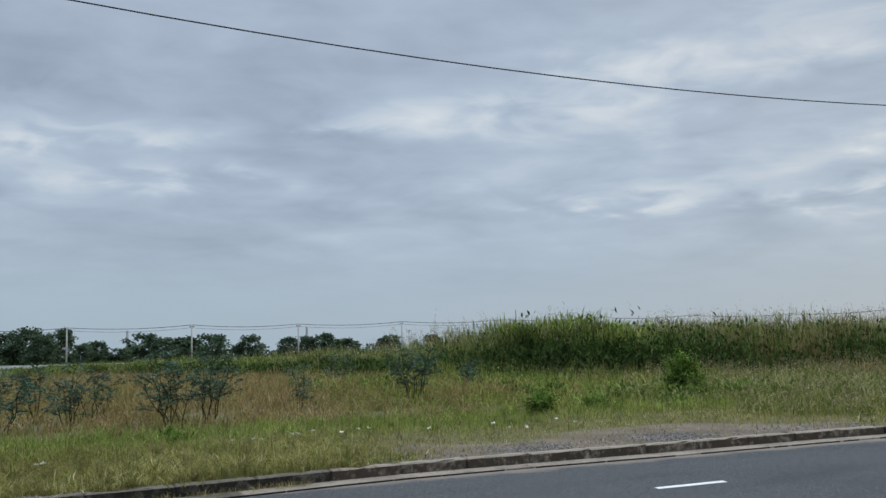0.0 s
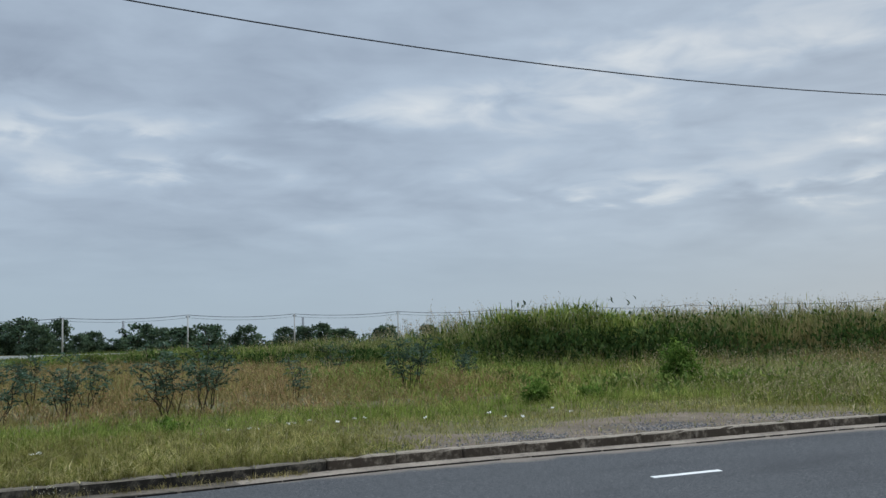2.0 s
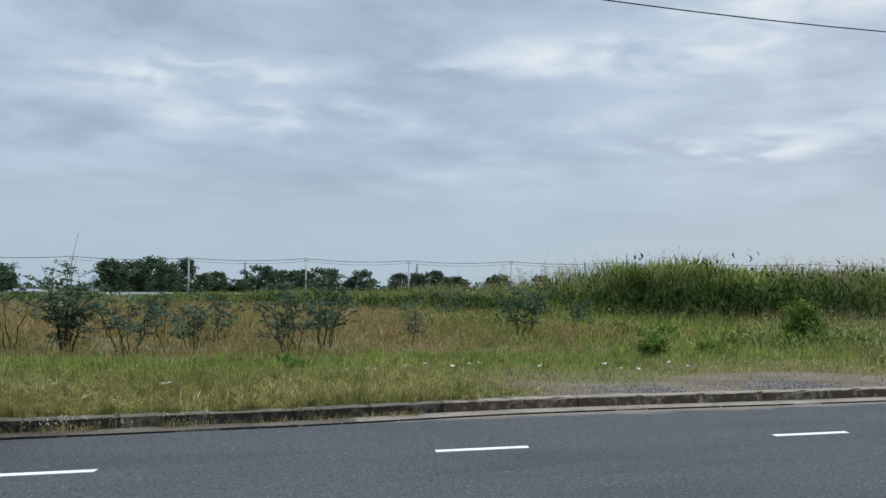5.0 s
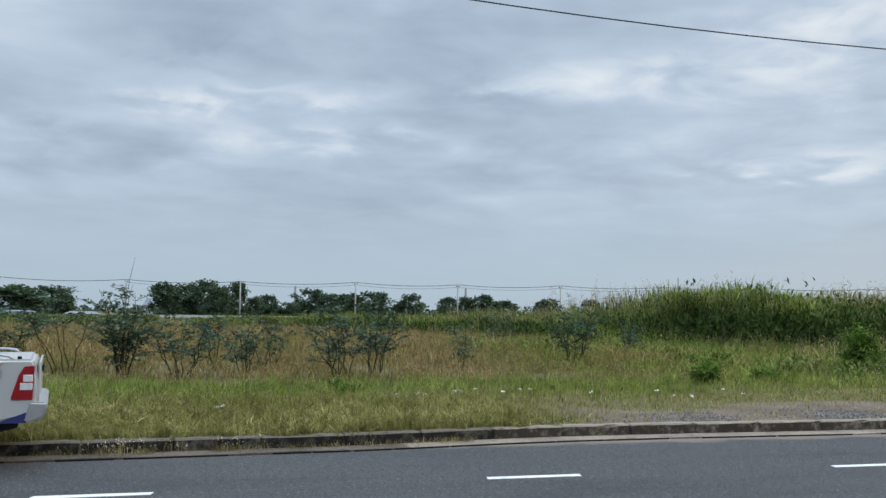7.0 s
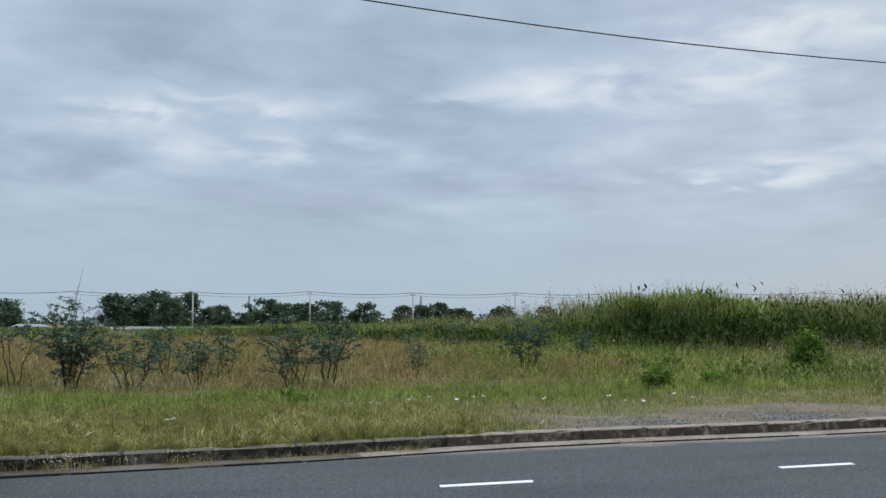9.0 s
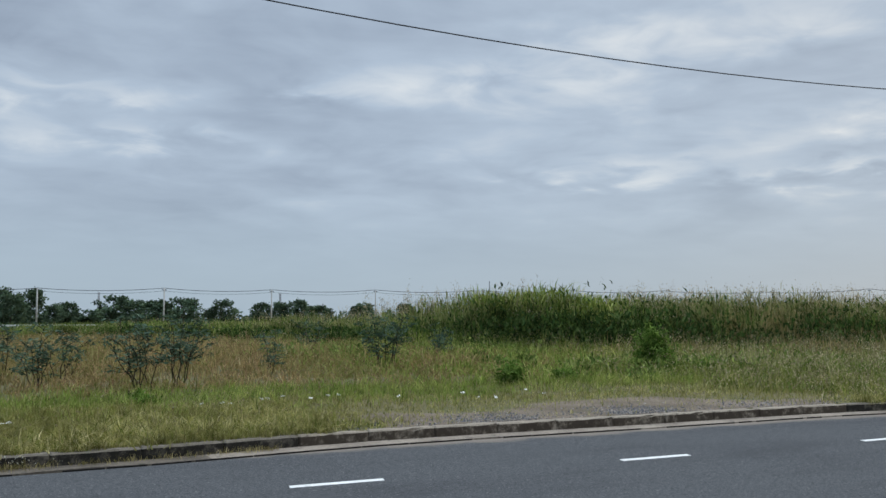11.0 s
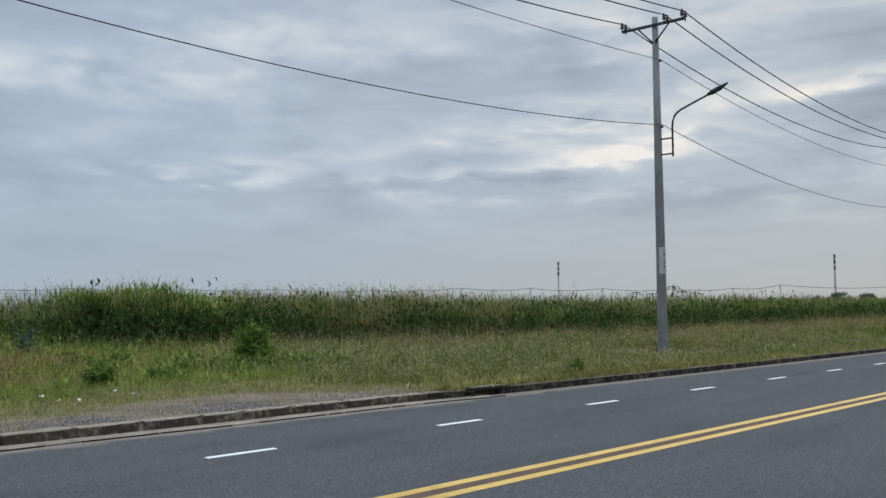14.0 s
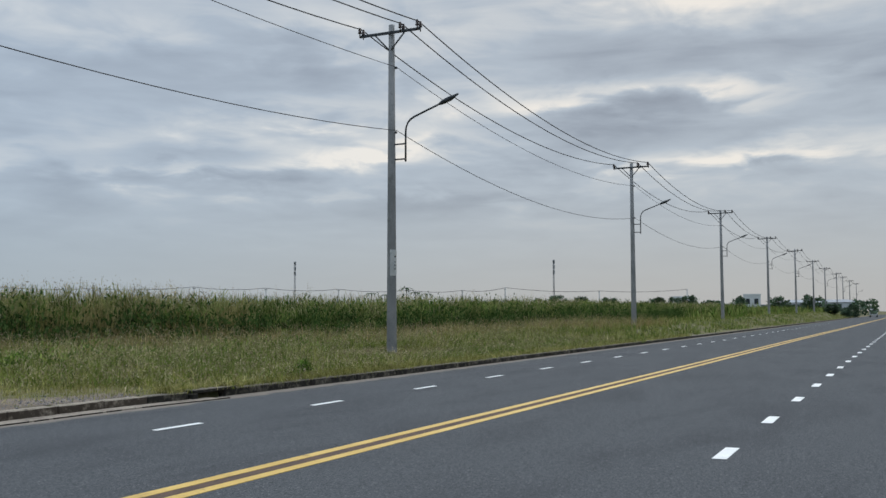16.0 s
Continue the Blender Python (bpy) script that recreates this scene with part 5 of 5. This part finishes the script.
def pickup():
    """Pickup, rear bumper's end at x = 0, facing -x; near flank at y = 0, road at z = 0."""
    t = new("pickup_truck")
    W = 1.76
    bed = extrude_profile([(-0.12, 0.66), (-0.10, 0.95), (-0.14, 1.22), (-0.17, 1.27), (-1.72, 1.27), (-1.72, 0.56), (-1.50, 0.56), (-1.42, 0.78), (-1.25, 0.90), (-1.05, 0.90), (-0.88, 0.78), (-0.80, 0.56), (-0.52, 0.56)], 0, W, 0.03)
    bed_ob = part("bed", bed, CAR_WHITE, t, "silver-white load bed")
    bm = extrude_profile([(-0.13, 0.72), (-0.50, 0.565), (-0.22, 0.565)], -0.008, 0.03)
    part("stripe", bm, CAR_BLUE, bed_ob, "blue corner of the lower flank")
    cab = extrude_profile([(-1.76, 0.50), (-1.76, 1.30), (-1.98, 1.78), (-2.9, 1.80), (-3.55, 1.28), (-4.85, 1.12), (-5.05, 0.9), (-5.05, 0.5), (-4.75, 0.5), (-4.66, 0.78), (-4.45, 0.9), (-4.2, 0.9), (-4.0, 0.78), (-3.9, 0.5)], 0.0, W, 0.04)
    part("cab", cab, CAR_WHITE, t)
    for y in (-0.004, W - 0.02):
        bm = extrude_profile([(-1.95, 1.32), (-2.06, 1.68), (-2.85, 1.70), (-3.35, 1.32)], y, y + 0.024)
        part("side_window", bm, GLASS_DARK, t)
    bm = extrude_profile([(-0.30, 0.50), (-0.42, 0.57), (-4.9, 0.57), (-4.9, 0.42), (-0.6, 0.42)], 0.12, W - 0.12)
    part("chassis", bm, UNDER, t)
    bm = extrude_profile([(-0.62, 0.44), (-0.55, 0.38), (-0.60, 0.34), (-0.68, 0.38)], 0.16, 0.34)
    part("mud_flap", bm, RUBBER, t)
    bm = extrude_profile([(-0.02, 0.79), (-0.01, 0.71), (-0.06, 0.61), (-0.19, 0.565), (-0.235, 0.575), (-0.19, 0.80)], -0.03, W + 0.03, 0.02)
    part("rear_bumper", bm, CHROME, t, "dented grey rear bumper")
    for y in (-0.012, W - 0.028):
        bm = extrude_profile([(-0.15, 1.20), (-0.25, 1.19), (-0.30, 1.10), (-0.37, 0.84), (-0.355, 0.82), (-0.16, 0.82)], y, y + 0.04, 0.006)
        lamp = part("tail_light", bm, LAMP_RED, t, "red tail light with clear centre")
        for z in (0.93, 1.02):
            bm = bmesh.new()
            block(bm, -0.285 + (z - 0.93) * 0.3, -0.165, y - 0.006 if y < 0 else y + 0.03, y + 0.02 if y < 0 else y + 0.046, z, z + 0.078, 0.005)
            part("clear_lens", bm, LAMP_CLEAR, lamp)
    bm = bmesh.new()
    block(bm, -0.115, -0.09, 0.12, W - 0.12, 0.72, 1.24, 0.01)
    tg = part("tailgate", bm, CAR_WHITE, t)
    bm = bmesh.new()
    block(bm, -0.09, -0.07, W / 2 - 0.1, W / 2 + 0.1, 1.08, 1.16, 0.005)
    part("gate_handle", bm, RUBBER, tg)
    for y in (0.06, W - 0.06):
        bm = bmesh.new()
        tube(bm, [(-0.36, y, 1.26), (-0.40, y, 1.30), (-0.5, y, 1.315), (-1.6, y, 1.315), (-1.68, y, 1.27)], 0.016, 8)
        part("bed_rail", bm, CHROME, t)
    bm = bmesh.new()
    tube(bm, [(-0.30, 0.05, 1.27), (-0.30, 0.05, 1.30)], 0.022, 8)
    part("tie_knob", bm, RUBBER, t)
    bm = bmesh.new()
    tube(bm, [(-0.62, -0.006, 1.235), (-0.46, -0.012, 1.235)], 0.014, 6)
    part("bed_hook", bm, CHROME, t)
    for x0, x1, mt in ((-0.64, -0.55, RUBBER), (-0.535, -0.46, CHROME), (-0.78, -0.67, RUBBER)):
        bm = extrude_profile([(x0, 1.06), (x0 + 0.05, 1.16), (x1, 1.16), (x1, 1.06)], -0.005, 0.01)
        part("flank_badge", bm, mt, bed_ob, "dark sticker bar on the flank")
    bm = extrude_profile([(-0.55, 1.26), (-0.62, 1.36), (-1.2, 1.40), (-1.6, 1.27)], 0.15, W - 0.15, 0.02)
    part("load_cover", bm, TARP, t, "pale cyan sheet over the load")
    for x in (-1.15, -4.33):
        for y, s in ((0.0, 1), (W, -1)):
            bm = bmesh.new()
            yy = [y + s * d for d in (0.02, 0.04, 0.20, 0.22)]
            tube(bm, [(x, v, 0.36) for v in yy], [0.30, 0.36, 0.36, 0.30], 24)
            wheel = part("wheel", bm, RUBBER, t)
            bm = bmesh.new()
            tube(bm, [(x, y + s * 0.012, 0.36), (x, y + s * 0.03, 0.36)], [0.19, 0.21], 20)
            part("rim", bm, CHROME, wheel)
    return tagged(t, "silver-white pickup truck with blue stripe parked at the kerb", "pickup truck")


pk = pickup()
pk.location = (-4.2, 1.1, 0.0)
pk.scale = (0.95, 1.0, 0.885)
pk.rotation_euler = (0, 0, radians(6.5))


def lorry():
    """Small white lorry far down the road, seen from the front quarter."""
    t = new("lorry")
    bm = bmesh.new()
    block(bm, 0, 2.0, -1.1, 1.1, 0.6, 2.6, 0.12)
    cab = part("cab", bm, CAR_WHITE, t)
    bm = bmesh.new()
    block(bm, -0.02, 0.03, -0.95, 0.95, 1.6, 2.3, 0.01)
    part("windscreen", bm, GLASS_DARK, cab)
    bm = bmesh.new()
    block(bm, 2.1, 7.5, -1.2, 1.2, 0.9, 3.3, 0.05)
    part("box_body", bm, CAR_WHITE, t)
    for x in (0.9, 5.8):
        for y in (-1.0, 1.0):
            bm = bmesh.new()
            tube(bm, [(x, y - 0.14, 0.5), (x, y + 0.14, 0.5)], 0.5, 16)
            part("wheel", bm, RUBBER, t)
    return tagged(t, "small white lorry far down the road", "lorry")


lo = lorry()
lo.location = (330, -2.0, 0.0)

# notice pasted on the nearest pole
NOTICE = material("notice_paper", speckled((0.72, 0.72, 0.70), (0.82, 0.82, 0.80), 3, 20, 0.1, 0.002), 0.8)
notice = new("notice")
bm = bmesh.new()
R0 = 0.179
n_seg = 8
va = []
for k in range(n_seg + 1):
    a = -math.pi * 0.5 - 0.95 + 1.7 * k / n_seg - 0.45
    va.append((bm.verts.new((R0 * math.cos(a), R0 * math.sin(a), 3.0)), bm.verts.new((R0 * math.cos(a), R0 * math.sin(a), 3.95))))
for p0, p1 in zip(va, va[1:]):
    bm.faces.new((p0[0], p1[0], p1[1], p0[1]))
bmesh.ops.solidify(bm, geom=bm.faces[:], thickness=-0.006)
part("sheet", bm, NOTICE, notice)
for z, w in ((3.70, 0.16), (3.5, 0.10), (3.38, 0.14), (3.25, 0.12)):
    bm = bmesh.new()
    a = -math.pi * 0.5 - 0.35
    c, s_ = math.cos(a), math.sin(a)
    for u in (-1, 1):
        for zz in (z - 0.03, z + 0.03):
            ang = a + u * w
            bm.verts.new((0.188 * math.cos(ang), 0.188 * math.sin(ang), zz))
    bm.verts.ensure_lookup_table()
    bm.faces.new((bm.verts[0], bm.verts[2], bm.verts[3], bm.verts[1]))
    part("print_bar", bm, RUBBER, notice)
notice.location = (28.3, 7.22, 0.0)
tagged(notice, "white paper notice pasted round the concrete pole", "notice")
